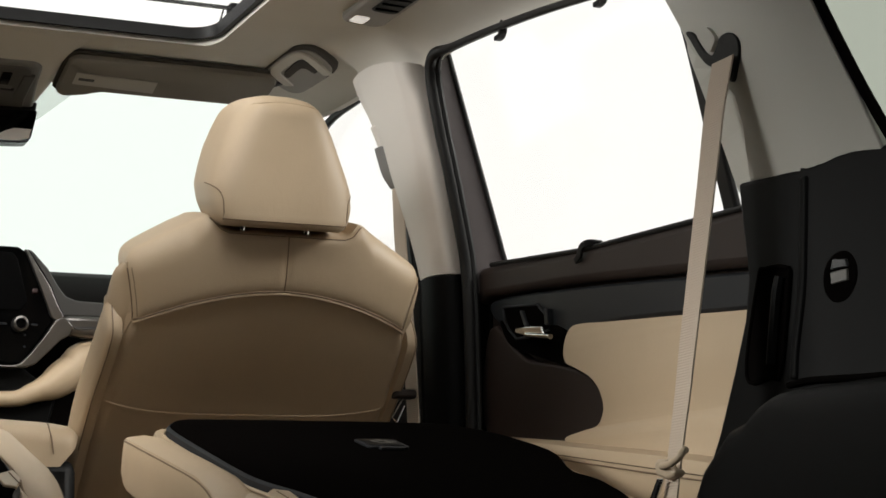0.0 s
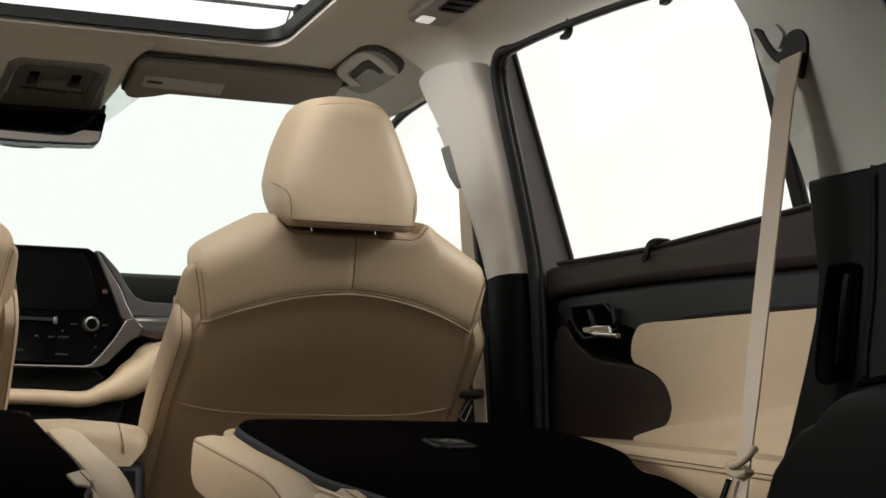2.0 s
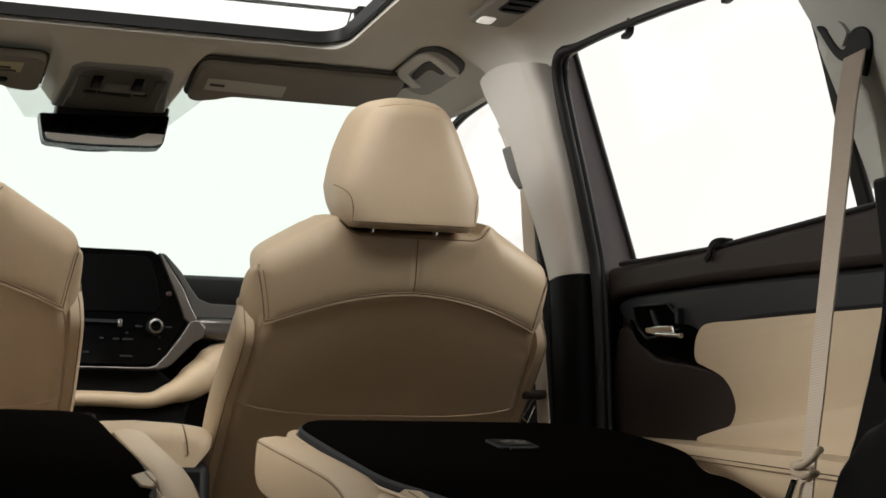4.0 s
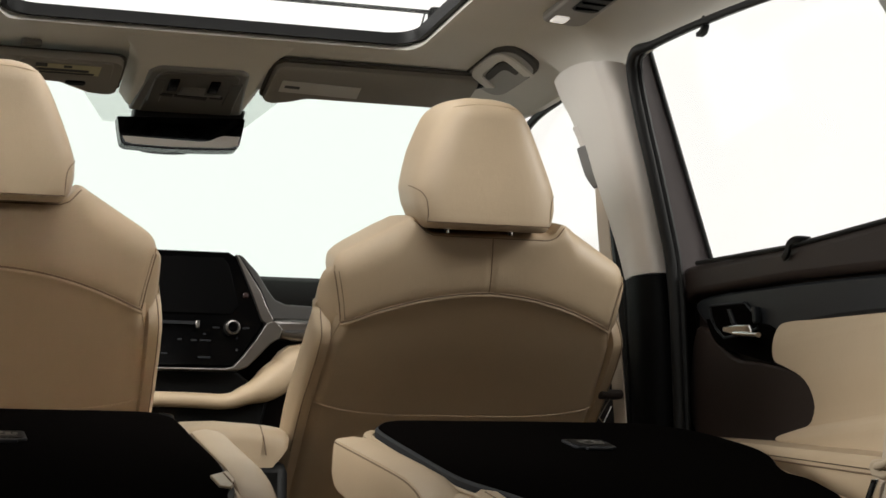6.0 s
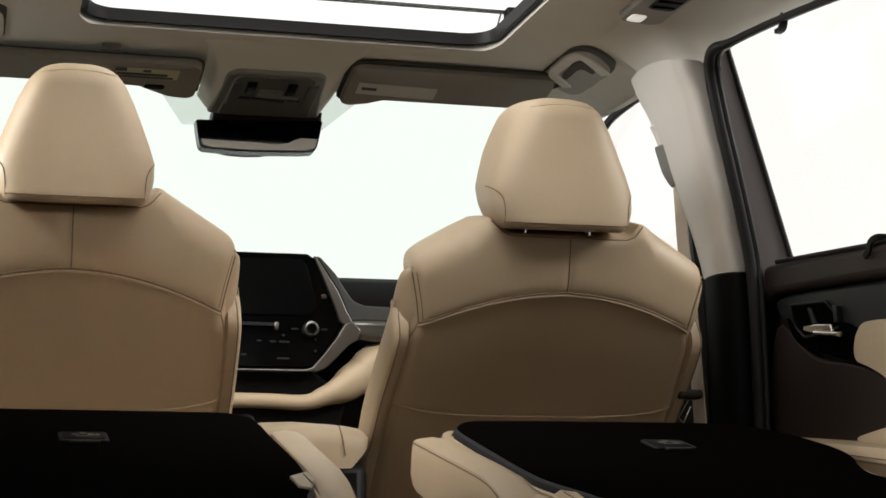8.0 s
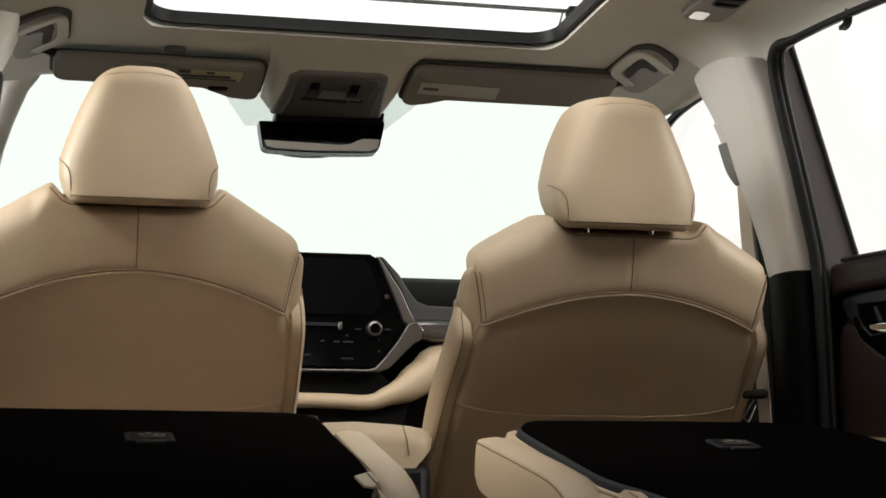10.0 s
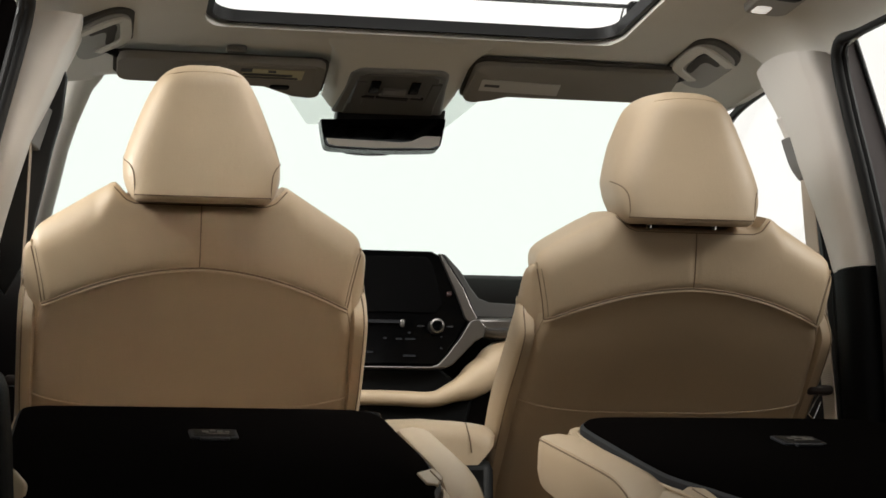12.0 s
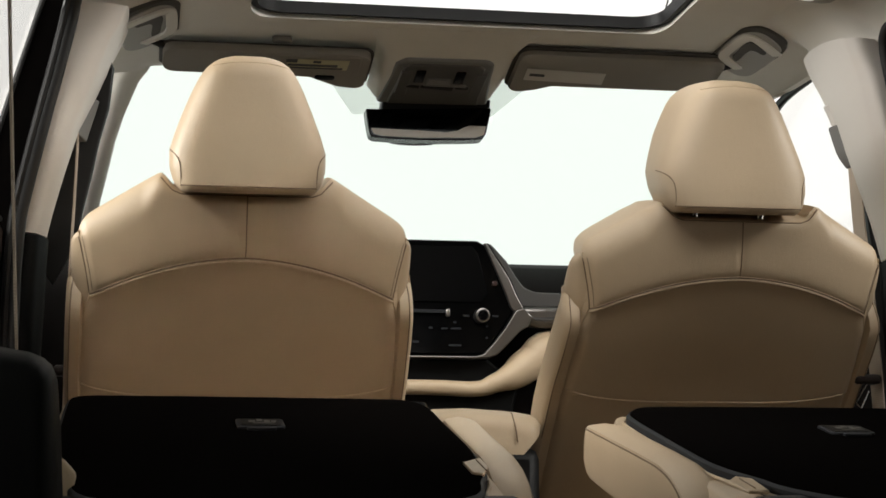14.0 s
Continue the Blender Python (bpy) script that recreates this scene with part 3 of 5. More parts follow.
for s, side in ((1, "right"), (-1, "left")):
    q = empty("quarter_trim_" + side, (s * 0.71, -0.9, 0.0), "rear pillar trim, grey above and black below", "pillar trim", kind="structure")
    def q_on(y, z, inward=0.0):
        x = 0.71 if z < 0.85 else 0.71 - 0.22 * (z - 0.85)
        return Vector((s * (x - inward + outward(y)), y, z))
    flat = lambda y, z, inward=0.0: q_on(y, z, inward) - Vector((s * outward(y), 0, 0))
    upper = [(-0.768, 0.852), (-0.779, 0.918), (-0.776, 0.955), (-0.740, 0.998), (-0.716, 1.022), (-0.703, 1.042), (-0.698, 1.060), (-0.677, 1.105), (-0.66, 1.17), (-0.889, 1.175), (-0.925, 1.069), (-0.945, 0.991), (-0.964, 0.922), (-0.985, 0.840), (-0.960, 0.846), (-0.940, 0.848), (-0.921, 0.846), (-0.898, 0.840), (-0.870, 0.838)]
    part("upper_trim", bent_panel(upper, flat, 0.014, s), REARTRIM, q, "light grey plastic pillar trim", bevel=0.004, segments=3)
    ridge = [(-0.770, 0.851), (-0.781, 0.918), (-0.778, 0.955), (-0.742, 0.998), (-0.718, 1.022), (-0.704, 1.044)]
    edge = [(-0.703, 0.851), (-0.690, 0.918), (-0.682, 0.955), (-0.672, 0.998), (-0.666, 1.022), (-0.662, 1.044)]
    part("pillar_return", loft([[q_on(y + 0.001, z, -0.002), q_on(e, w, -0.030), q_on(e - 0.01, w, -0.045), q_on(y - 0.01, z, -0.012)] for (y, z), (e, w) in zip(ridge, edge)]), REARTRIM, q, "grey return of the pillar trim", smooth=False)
    slot = smooth_line([(-0.712, 1.052, 0), (-0.722, 1.051, 0), (-0.731, 1.043, 0), (-0.737, 1.029, 0), (-0.745, 1.017, 0), (-0.757, 1.012, 0), (-0.768, 1.019, 0), (-0.782, 1.029, 0), (-0.802, 1.028, 0), (-0.814, 1.016, 0), (-0.810, 0.999, 0), (-0.798, 0.983, 0), (-0.786, 0.971, 0), (-0.772, 0.980, 0), (-0.751, 0.997, 0), (-0.739, 1.005, 0), (-0.728, 1.020, 0), (-0.718, 1.040, 0)], 4, closed=True)
    # flat plate; the dark of the slot's opening is put into its black
    part("belt_slot", prism([q_on(v.x, v.y, 0.004) for v in slot], (s * 0.01, 0, 0)), BLACK, q, "black belt slot", bevel=0.002)
    tongue = smooth_line([(-0.738, 1.044, 0), (-0.742, 1.030, 0), (-0.748, 1.021, 0), (-0.757, 1.016, 0), (-0.766, 1.022, 0), (-0.772, 1.030, 0), (-0.760, 1.046, 0)], 4, closed=True)
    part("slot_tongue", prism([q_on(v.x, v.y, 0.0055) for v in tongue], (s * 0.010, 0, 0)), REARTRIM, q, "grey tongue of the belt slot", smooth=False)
    seal = smooth_line([q_on(-0.893, 1.176, -0.004), q_on(-0.931, 1.070, -0.002), q_on(-0.952, 0.992, -0.002), q_on(-0.972, 0.922, -0.002), q_on(-0.994, 0.855, -0.004), q_on(-1.002, 0.829, -0.02)], 4)
    part("window_seal", sweep(seal, 0.0065, 8, up=(s, 0, 0)), CARPET, q, "black quarter window seal")
    part("pane", prism([(s * 0.712, -0.78, 1.19), (s * 0.712, -2.85, 1.19), (s * 0.797, -2.85, 0.82), (s * 0.797, -0.84, 0.82)], (s * 0.004, 0, 0)), PRIVACY, q, "green-grey privacy glass", smooth=False)
    lower = [(-0.746, 0.853), (-0.80, 0.850), (-0.870, 0.848), (-0.898, 0.850), (-0.921, 0.855), (-0.945, 0.857), (-1.009, 0.853), (-2.88, 0.853), (-2.88, 0.2), (-0.64, 0.2), (-0.635, 0.47), (-0.683, 0.545), (-0.72, 0.618), (-0.748, 0.68), (-0.759, 0.73)]
    part("lower_trim", bent_panel(lower, lambda y, z: flat(y, min(z, 0.85), 0.002) + Vector((0, 0, max(0.0, z - 0.85))), 0.05, s), CHARCOAL, q, "black plastic side panel", bevel=0.012, segments=3)
    part("trim_backing", prism([q_on(y, z, -0.018) for y, z in ((-0.765, 0.78), (-0.765, 0.90), (-0.86, 0.90), (-0.88, 0.84), (-0.88, 0.78))], (s * 0.01, 0, 0)), CHARCOAL, q, "black backing behind the trim joint")
    rec = smooth_line([(-0.752, 0.612, 0), (-0.785, 0.725, 0), (-0.80, 0.736, 0), (-0.84, 0.732, 0), (-0.845, 0.715, 0), (-0.822, 0.612, 0), (-0.80, 0.605, 0)], 5, closed=True)
    part("pocket", prism([q_on(v.x, v.y, 0.0045) for v in rec], (s * 0.01, 0, 0)), CARPET, q, "dark recessed pocket", bevel=0.003)
    part("pocket_rim", sweep([q_on(v.x, v.y, 0.004) for v in rec + rec[:1]], 0.003, 8), CARPET, q)
    part("pocket_grip", sweep(smooth_line([q_on(-0.806, 0.62, 0.006), q_on(-0.826, 0.70, 0.008), q_on(-0.832, 0.722, 0.006)], 4), 0.007, 8), CHARCOAL, q)
    part("panel_ridge", sweep(smooth_line([q_on(-0.875, 0.837, 0.0), q_on(-0.868, 0.750, 0.0), q_on(-0.862, 0.697, 0.0), q_on(-0.848, 0.635, 0.0), q_on(-0.843, 0.598, 0.0)], 4), 0, flat=(0.014, 0.010), up=(s, 0, 0)), CHARCOAL, q, "moulded ridge of the side panel", bevel=0.004, segments=3)
    ring = [q_on(-0.918 + 0.0235 * math.cos(a), 0.711 + 0.030 * math.sin(a) - 0.004 * math.cos(a), 0.003) for a in np.linspace(0, math.tau, 33)[:-1]]
    cup = part("round_cup", prism(ring, (s * 0.01, 0, 0)), CARPET, q, "round black recess", bevel=0.002)
    part("catch", prism([q_on(-0.918 + y, 0.711 + z, 0.006) for y, z in ((0.010, -0.008), (0.010, 0.006), (-0.012, 0.008), (-0.012, -0.006))], (s * 0.004, 0, 0)), CONSOLEGREY, cup, "grey metal catch", bevel=0.001)
    part("catch_hook", prism([q_on(-0.918 + y, 0.711 + z, 0.007) for y, z in ((0.009, 0.009), (0.005, 0.021), (-0.012, 0.019), (-0.014, 0.010))], (s * 0.004, 0, 0)), SLATE, cup, bevel=0.001)
    shelf = []
    for y, w, z in ((-0.765, 0.112, 0.41), (-0.784, 0.117, 0.462), (-0.809, 0.118, 0.500), (-0.838, 0.118, 0.522), (-0.858, 0.118, 0.538), (-0.888, 0.118, 0.545), (-0.912, 0.118, 0.560), (-0.937, 0.118, 0.569), (-0.97, 0.118, 0.571), *(((-1.25, 0.12, 0.57), (-1.29, 0.118, 0.566), (-1.31, 0.11, 0.55), (-1.315, 0.10, 0.50)) if s > 0 else ((-0.985, 0.118, 0.566), (-0.998, 0.117, 0.562), (-1.008, 0.114, 0.555), (-1.015, 0.109, 0.545), (-1.018, 0.104, 0.530)))):
        shelf.append([(s * (0.715 - a), y, z + h) for a, h in ((0, 0.012), (w * 0.5, 0.009), (w * 0.80, 0.003), (w * 0.90, -0.002), (w * 0.96, -0.008), (w * 0.99, -0.016), (w, -0.028), (w + 0.004, -0.1), (w + 0.004, -0.33), (0, -0.33))])
    part("side_shelf", loft(shelf), CHARCOAL, q, "black rounded side shelf")
    part("shelf_slot", sweep(smooth_line([q_on(-0.835, 0.592, 0.004), q_on(-0.873, 0.595, 0.006), q_on(-0.940, 0.593, 0.006), q_on(-1.02, 0.592, 0.006)], 4), 0.004, 8), CARPET, q)

# ---- front seats ----
LEAN = math.atan(0.33)


def seat_frame(at, lean=LEAN, k=1.0, ku=None, toe=0.0):
    """Seat coordinates: u across, v up the back, w forward; toe turns the seat a little inwards."""
    o, ku = Vector(at), k if ku is None else ku
    ev, ew = Vector((0, -math.sin(lean), math.cos(lean))), Vector((0, math.cos(lean), math.sin(lean)))
    return lambda u, v, w=0.0: o + Vector((u * ku - toe * w, 0, 0)) + ev * v * k + ew * w * k


def arch(u):
    """Height of the curved seam across the back."""
    return -0.0012 - 1.22 * u * u - 0.018 * abs(u)


def edge_u(v):
    """Half-width of the rear face: the shoulder seam above, the panel's edge below."""
    return smooth_step(v, (-0.5, 0.233), (-0.2, 0.231), (-0.15, 0.230), (-0.10, 0.227), (-0.078, 0.222), (-0.062, 0.2170), (-0.028, 0.2225), (0.007, 0.230), (0.029, 0.2355), (0.049, 0.2385), (0.2, 0.2385))


def top(u):
    return step(abs(u), (0, 0.0915), (0.092, 0.0915), (0.105, 0.0965), (0.116, 0.108), (0.121, 0.1125), (0.128, 0.111), (0.145, 0.100), (0.190, 0.0725), (0.215, 0.0575), (0.228, 0.049), (0.235, 0.042), (0.240, 0.034), (0.2440, 0.024))


def roll(u, v):
    """Depth by which the rear face rolls over at its upper edge, crisp in the hollow and soft on the shoulders."""
    deep, vt = step(abs(u), (0.11, 0.010), (0.145, 0.034)), top(u)
    t = min(1.0, max(0.0, (v - vt + 1.5 * deep) / (1.5 * deep)))
    return deep * (1 - math.sqrt(1 - 0.97 * t * t))


def low_seam(u):
    return -0.2285 + 0.0235 * (abs(u) / 0.233) ** 3.5


def rear_w(u, v):
    """Depth of the back's skin: bowed, rolled at the sides, and set back below the arch."""
    a = min(1.0, abs(u) / edge_u(v))
    below = arch(u) - v
    w = 0.026 * a ** 2.4 + 0.010 * max(0.0, (a - 0.93) / 0.07) ** 2.0
    if below > 0:
        w += 0.0048 + 0.0010 * min(1.0, below / 0.003) - 0.007 * (1 - a ** 4) * math.sin(min(1, below / 0.2) * math.pi) + 0.44 * below
    else:
        w += 0.0048 * math.exp(below / 0.009)
    w += 0.0016 * math.exp(-(u / 0.0035) ** 2) * (1 if -0.001 < v else 0)
    if v > 0.0:
        w += 0.9 * v ** 2
    low = low_seam(u) - v
    if low > 0:
        w += 0.004 * min(1.0, low / 0.006)
    # soft creases in the leather by the corners of the panel
    w += 0.0008 * math.exp(-((a - 0.93) / 0.05) ** 2) * math.sin(v * 190 + a * 9) * math.exp(-((v + 0.10) / 0.03) ** 2)
    return w


def front_w(v):
    """Depth of the flank's front edge."""
    return smooth_step(v, (-0.46, 0.30), (-0.29, 0.205), (-0.227, 0.186), (-0.187, 0.166), (-0.145, 0.146), (-0.105, 0.127), (-0.055, 0.106), (-0.014, 0.088), (0.036, 0.062), (0.056, 0.050))


def front_seat(name, at, head_at, label, head_size, raised):
    seat = empty(name, (at[0], at[1] + 0.15, 0.0), label, "car seat", "front seats")
    f = seat_frame(at, k=0.972, ku=1.03, toe=0.08) if raised else seat_frame(at)
    vb = -0.47
    rings = []
    for q in np.sin(np.linspace(-1, 1, 121) * math.pi / 2):
        u0 = q * 0.2440
        vt = top(u0)
        a = abs(q)
        thick = 0.030 + 0.075 * (1 - a ** 14)
        ring = []
        for b in (*np.linspace(0, 0.93, 84), *np.linspace(0.938, 1, 16)):
            v = vb + (vt - vb) * b
            u = q * edge_u(v)
            ring.append(f(u, v, rear_w(u, v) + roll(u, v)))
        ut = q * edge_u(vt)
        for k in range(1, 8):
            v, w = vt + (0.008 * k / 7 if a < 0.42 else -0.010 * (k / 7) ** 2), rear_w(ut, vt) + roll(ut, vt) + thick * k / 8
            ring.append(f(ut, v, w))
        for b in np.linspace(1, 0, 14):
            v = vb + (vt - vb) * b
            ring.append(f(q * edge_u(v), v - 0.010, rear_w(ut, vt) * 0.4 + 0.012 + thick + 0.42 * max(0.0, -0.06 - v) + 0.01 * math.sin(b * 3)))
        rings.append(ring)
    part("backrest", loft(rings), LEATHER, seat)
    on = lambda u, v, out=0.0008: f(u, v, rear_w(u, v) - out)
    ue = lambda v: edge_u(v)
    ends = 0.2165
    part("arch_seam", sweep([on(u, arch(u) + 0.0006, 0.0010) for u in np.linspace(-ends, ends, 90)], 0.0015, 6), SEAM, seat, "curved piped seam")
    part("arch_piping", sweep([on(u, arch(u) - 0.0034, 0.0022) for u in np.linspace(-ends, ends, 90)], 0.0023, 8), LEATHER, seat, "rounded leather piping below the seam")
    part("centre_seam", sweep([on(0.0, v, 0.0002) for v in np.linspace(0.001, 0.088, 24)], 0.0009, 6), SEAM, seat, "upright seam")
    part("lower_seam", sweep([on(u, low_seam(u), 0.0003) for u in np.linspace(-0.229, 0.229, 70)], 0.0015, 8), LEATHER, seat, "piped lower seam")
    for s in (-1, 1):
        rim = np.linspace(-0.060, 0.020, 24)
        part("shoulder_seam", sweep([on(s * ue(v), v, 0.0006) for v in rim], 0.0010, 6), SEAM, seat, "shoulder seam")
        stitches = bmesh.new()
        for v in np.linspace(-0.054, 0.020, 22):
            c = on(s * (ue(v) - 0.0052), v, 0.0005)
            bmesh.ops.create_cube(stitches, size=1, matrix=Matrix.Translation(c) @ Matrix.Diagonal((0.0011, 0.0010, 0.0022, 1)))
        part("stitching", stitches, STITCH, seat, "dark stitched thread", smooth=False)
        part("panel_piping", sweep([on(s * ue(v), v, 0.0004) for v in np.linspace(-0.44, -0.062, 60)], 0.0013, 8), LEATHER, seat, "piped edge of the back panel")
        # flank of the backrest, with the padded bolster on it
        flank = []
        for v in (-0.47, -0.40, -0.33, -0.28, -0.23, -0.19, -0.15, -0.12, -0.10, -0.085, -0.07, -0.05, -0.03, -0.01, 0.008, 0.016, 0.022, 0.026, 0.029):
            e, w0, w1 = ue(v), rear_w(ue(v), v), front_w(v)
            x = step(v, (-0.47, 0.243), (-0.03, 0.244), (0.004, 0.2445), (0.016, 0.2415), (0.024, 0.2360), (0.030, 0.2270))
            row = [(e - 0.012, w0 + 0.006), (e - 0.001, w0 + 0.0015), (e + (x - e) * 0.35, w0 + 0.007), (e + (x - e) * 0.7, w0 + (w1 - w0) * 0.25), (x, w0 + (w1 - w0) * 0.55), (x + 0.001, w1 - 0.014), (x - 0.004, w1 - 0.004), (x - 0.014, w1), (x - 0.06, w1)]
            flank.append([f(s * u, v, w) for u, w in row])
        part("side_panel", loft(flank), LEATHER, seat, "side of the backrest")
        wing = []
        for v, d0 in ((-0.47, 0.20), (-0.36, 0.165), (-0.29, 0.135), (-0.24, 0.112), (-0.20, 0.092), (-0.16, 0.070), (-0.13, 0.054), (-0.105, 0.043), (-0.088, 0.038), (-0.074, 0.042), (-0.058, 0.053), (-0.046, 0.064), (-0.038, 0.075), (-0.033, 0.086)):
            d1, x = front_w(v) + step(v, (-0.2, 0.003), (-0.1, -0.002), (-0.05, -0.008), (-0.033, -0.012)), step(v, (-0.2, 0.2535), (-0.06, 0.2490), (-0.033, 0.2450))
            d0 = min(d0, d1 - 0.012)
            m = (d0 + d1) / 2
            wing.append([f(s * u, v, w) for u, w in ((x - 0.02, d0 + 0.001), (x - 0.0075, d0), (x - 0.002, d0 + 0.005), (x + 0.001, d0 + 0.013), (x + 0.002, m), (x, d1 - 0.016), (x - 0.006, d1 - 0.004), (x - 0.018, d1), (x - 0.05, d1))])
        part("side_bolster", loft(wing), LEATHER, seat, "padded side bolster")
        seam = [f(s * (step(v, (-0.2, 0.2535), (-0.06, 0.2490), (-0.033, 0.2450)) - 0.0060), v, d + 0.0008) for v, d in ((-0.30, 0.140), (-0.24, 0.112), (-0.20, 0.092), (-0.16, 0.070), (-0.13, 0.054), (-0.105, 0.043), (-0.088, 0.038), (-0.074, 0.042), (-0.058, 0.053), (-0.046, 0.064), (-0.038, 0.075))]
        part("bolster_seam", sweep(smooth_line(seam, 4), 0.0010, 6), SEAM, seat, "seam round the bolster")
    # piped edge of the hollow under the head restraint
    hollow = [on(u, top(u) - 0.004, 0.0002 - roll(u, top(u) - 0.004)) for u in np.linspace(-0.121, 0.121, 60)]
    part("hollow_piping", sweep(hollow, 0.0010, 6), SEAM, seat, "piped edge under the head restraint")
    # cushion
    cush = [[(at[0] + x * sx, y, z + h) for x, h in ((-0.25, 0), (-0.26, 0.06), (-0.24, 0.13), (-0.15, 0.115), (0.15, 0.115), (0.24, 0.13), (0.26, 0.06), (0.25, 0))] for y, z, sx in ((at[1] + 0.08, 0.20, 0.95), (at[1] + 0.3, 0.20, 1.0), (at[1] + 0.58, 0.22, 1.0), (at[1] + 0.66, 0.20, 0.92))]
    part("cushion", loft(cush), LEATHER, seat, bevel=0.02, segments=3)
    part("seat_base", block(at[0] - 0.22, at[0] + 0.22, at[1] + 0.06, at[1] + 0.6, 0.0, 0.2), BLACK, seat, "black seat base", bevel=0.02)
    # head restraint
    upright, level = seat_frame((0, 0, 0), math.atan(-0.02), head_size), seat_frame((0, 0, 0), math.atan(0.2), head_size)
    g = lambda u, v, w=0.0: Vector(head_at) + upright(u, v * 1.035) + level(0, 0, w)
    rest = part("head_restraint", head_mesh(g), LEATHER, seat)
    for s in (-1, 1):
        line = smooth_line([g(s * u, v, head_w(u, v) - 0.0003) for u, v in ((0.1102, 0.056), (0.1085, 0.053), (0.102, 0.047), (0.0965, 0.036), (0.0945, 0.018), (0.094, 0.004))], 5)
        part("side_seam", sweep(line, 0.0009, 6), SEAM, rest, "curved side seam")
        if raised:
            part("post", sweep([g(s * 0.05 - 0.003, 0.02, 0.055), g(s * 0.05 - 0.003, -0.022, 0.064)], 0.0055, 12), CHROME, rest, "chrome post")
    part("lower_seam", sweep([g(u, 0.0055, head_w(u, 0.0055) - 0.0002) for u in np.linspace(-0.094, 0.094, 30)], 0.0009, 6), SEAM, rest, "seam along the lower edge")
    part("top_seam", sweep([g(u, 0.1795 - 2.2 * u * u, head_w(u, 0.1795 - 2.2 * u * u) + 0.0001) for u in np.linspace(-0.052, 0.052, 40)], 0.0009, 8), LEATHER, rest, "faint piped seam below the top")
    return seat


def head_half(v):
    return step(v, (-0.004, 0.090), (0.0, 0.096), (0.010, 0.104), (0.03, 0.110), (0.055, 0.1105), (0.08, 0.103), (0.11, 0.092), (0.14, 0.0795), (0.160, 0.0695), (0.172, 0.061), (0.180, 0.052), (0.186, 0.041), (0.190, 0.024))


def head_span(v):
    """Rear and front depth of the restraint at a height."""
    return (step(v, (-0.004, 0.011), (0.0, 0.0035), (0.006, 0.0006), (0.03, 0.0), (0.165, 0.0), (0.176, 0.004), (0.184, 0.014), (0.190, 0.036)),
            step(v, (-0.004, 0.10), (0.01, 0.13), (0.05, 0.155), (0.11, 0.175), (0.165, 0.165), (0.18, 0.145), (0.190, 0.10)))


def head_w(u, v):
    """Depth of the restraint's rear skin."""
    w0, w1 = head_span(v)
    a = min(0.9995, abs(u) / head_half(v))
    return (w0 + w1) / 2 - (w1 - w0) / 2 * (1 - a ** 4.2) ** (1 / 4.2)


def head_mesh(g):
    rings = []
    for v in [-0.004, -0.002, 0.001, 0.004, 0.008, *np.linspace(0.014, 0.165, 24), 0.170, 0.174, 0.178, 0.1815, 0.1845, 0.187, 0.189, 0.190]:
        h, (w0, w1) = head_half(v), head_span(v)
        ring = []
        for k in range(72):
            t = math.tau * k / 72
            c, d = math.cos(t), math.sin(t)
            ring.append(g(h * math.copysign(abs(c) ** (2 / 4.2), c), v, (w0 + w1) / 2 + (w1 - w0) / 2 * math.copysign(abs(d) ** (2 / 4.2), d)))
        rings.append(ring)
    return loft(rings)


front_seat("front_passenger_seat", (0.3775, 0.0, 0.8015), (0.360, -0.067, 0.8915), "beige leather front seat with its head restraint raised", 1.05, True)
front_seat("front_driver_seat", (-0.384, -0.086, 0.801), (-0.3855, -0.182, 0.879), "beige leather front seat with its head restraint pushed down", 0.985, False)

# ---- folded second-row seats ----
SLOPE = math.atan(0.237)


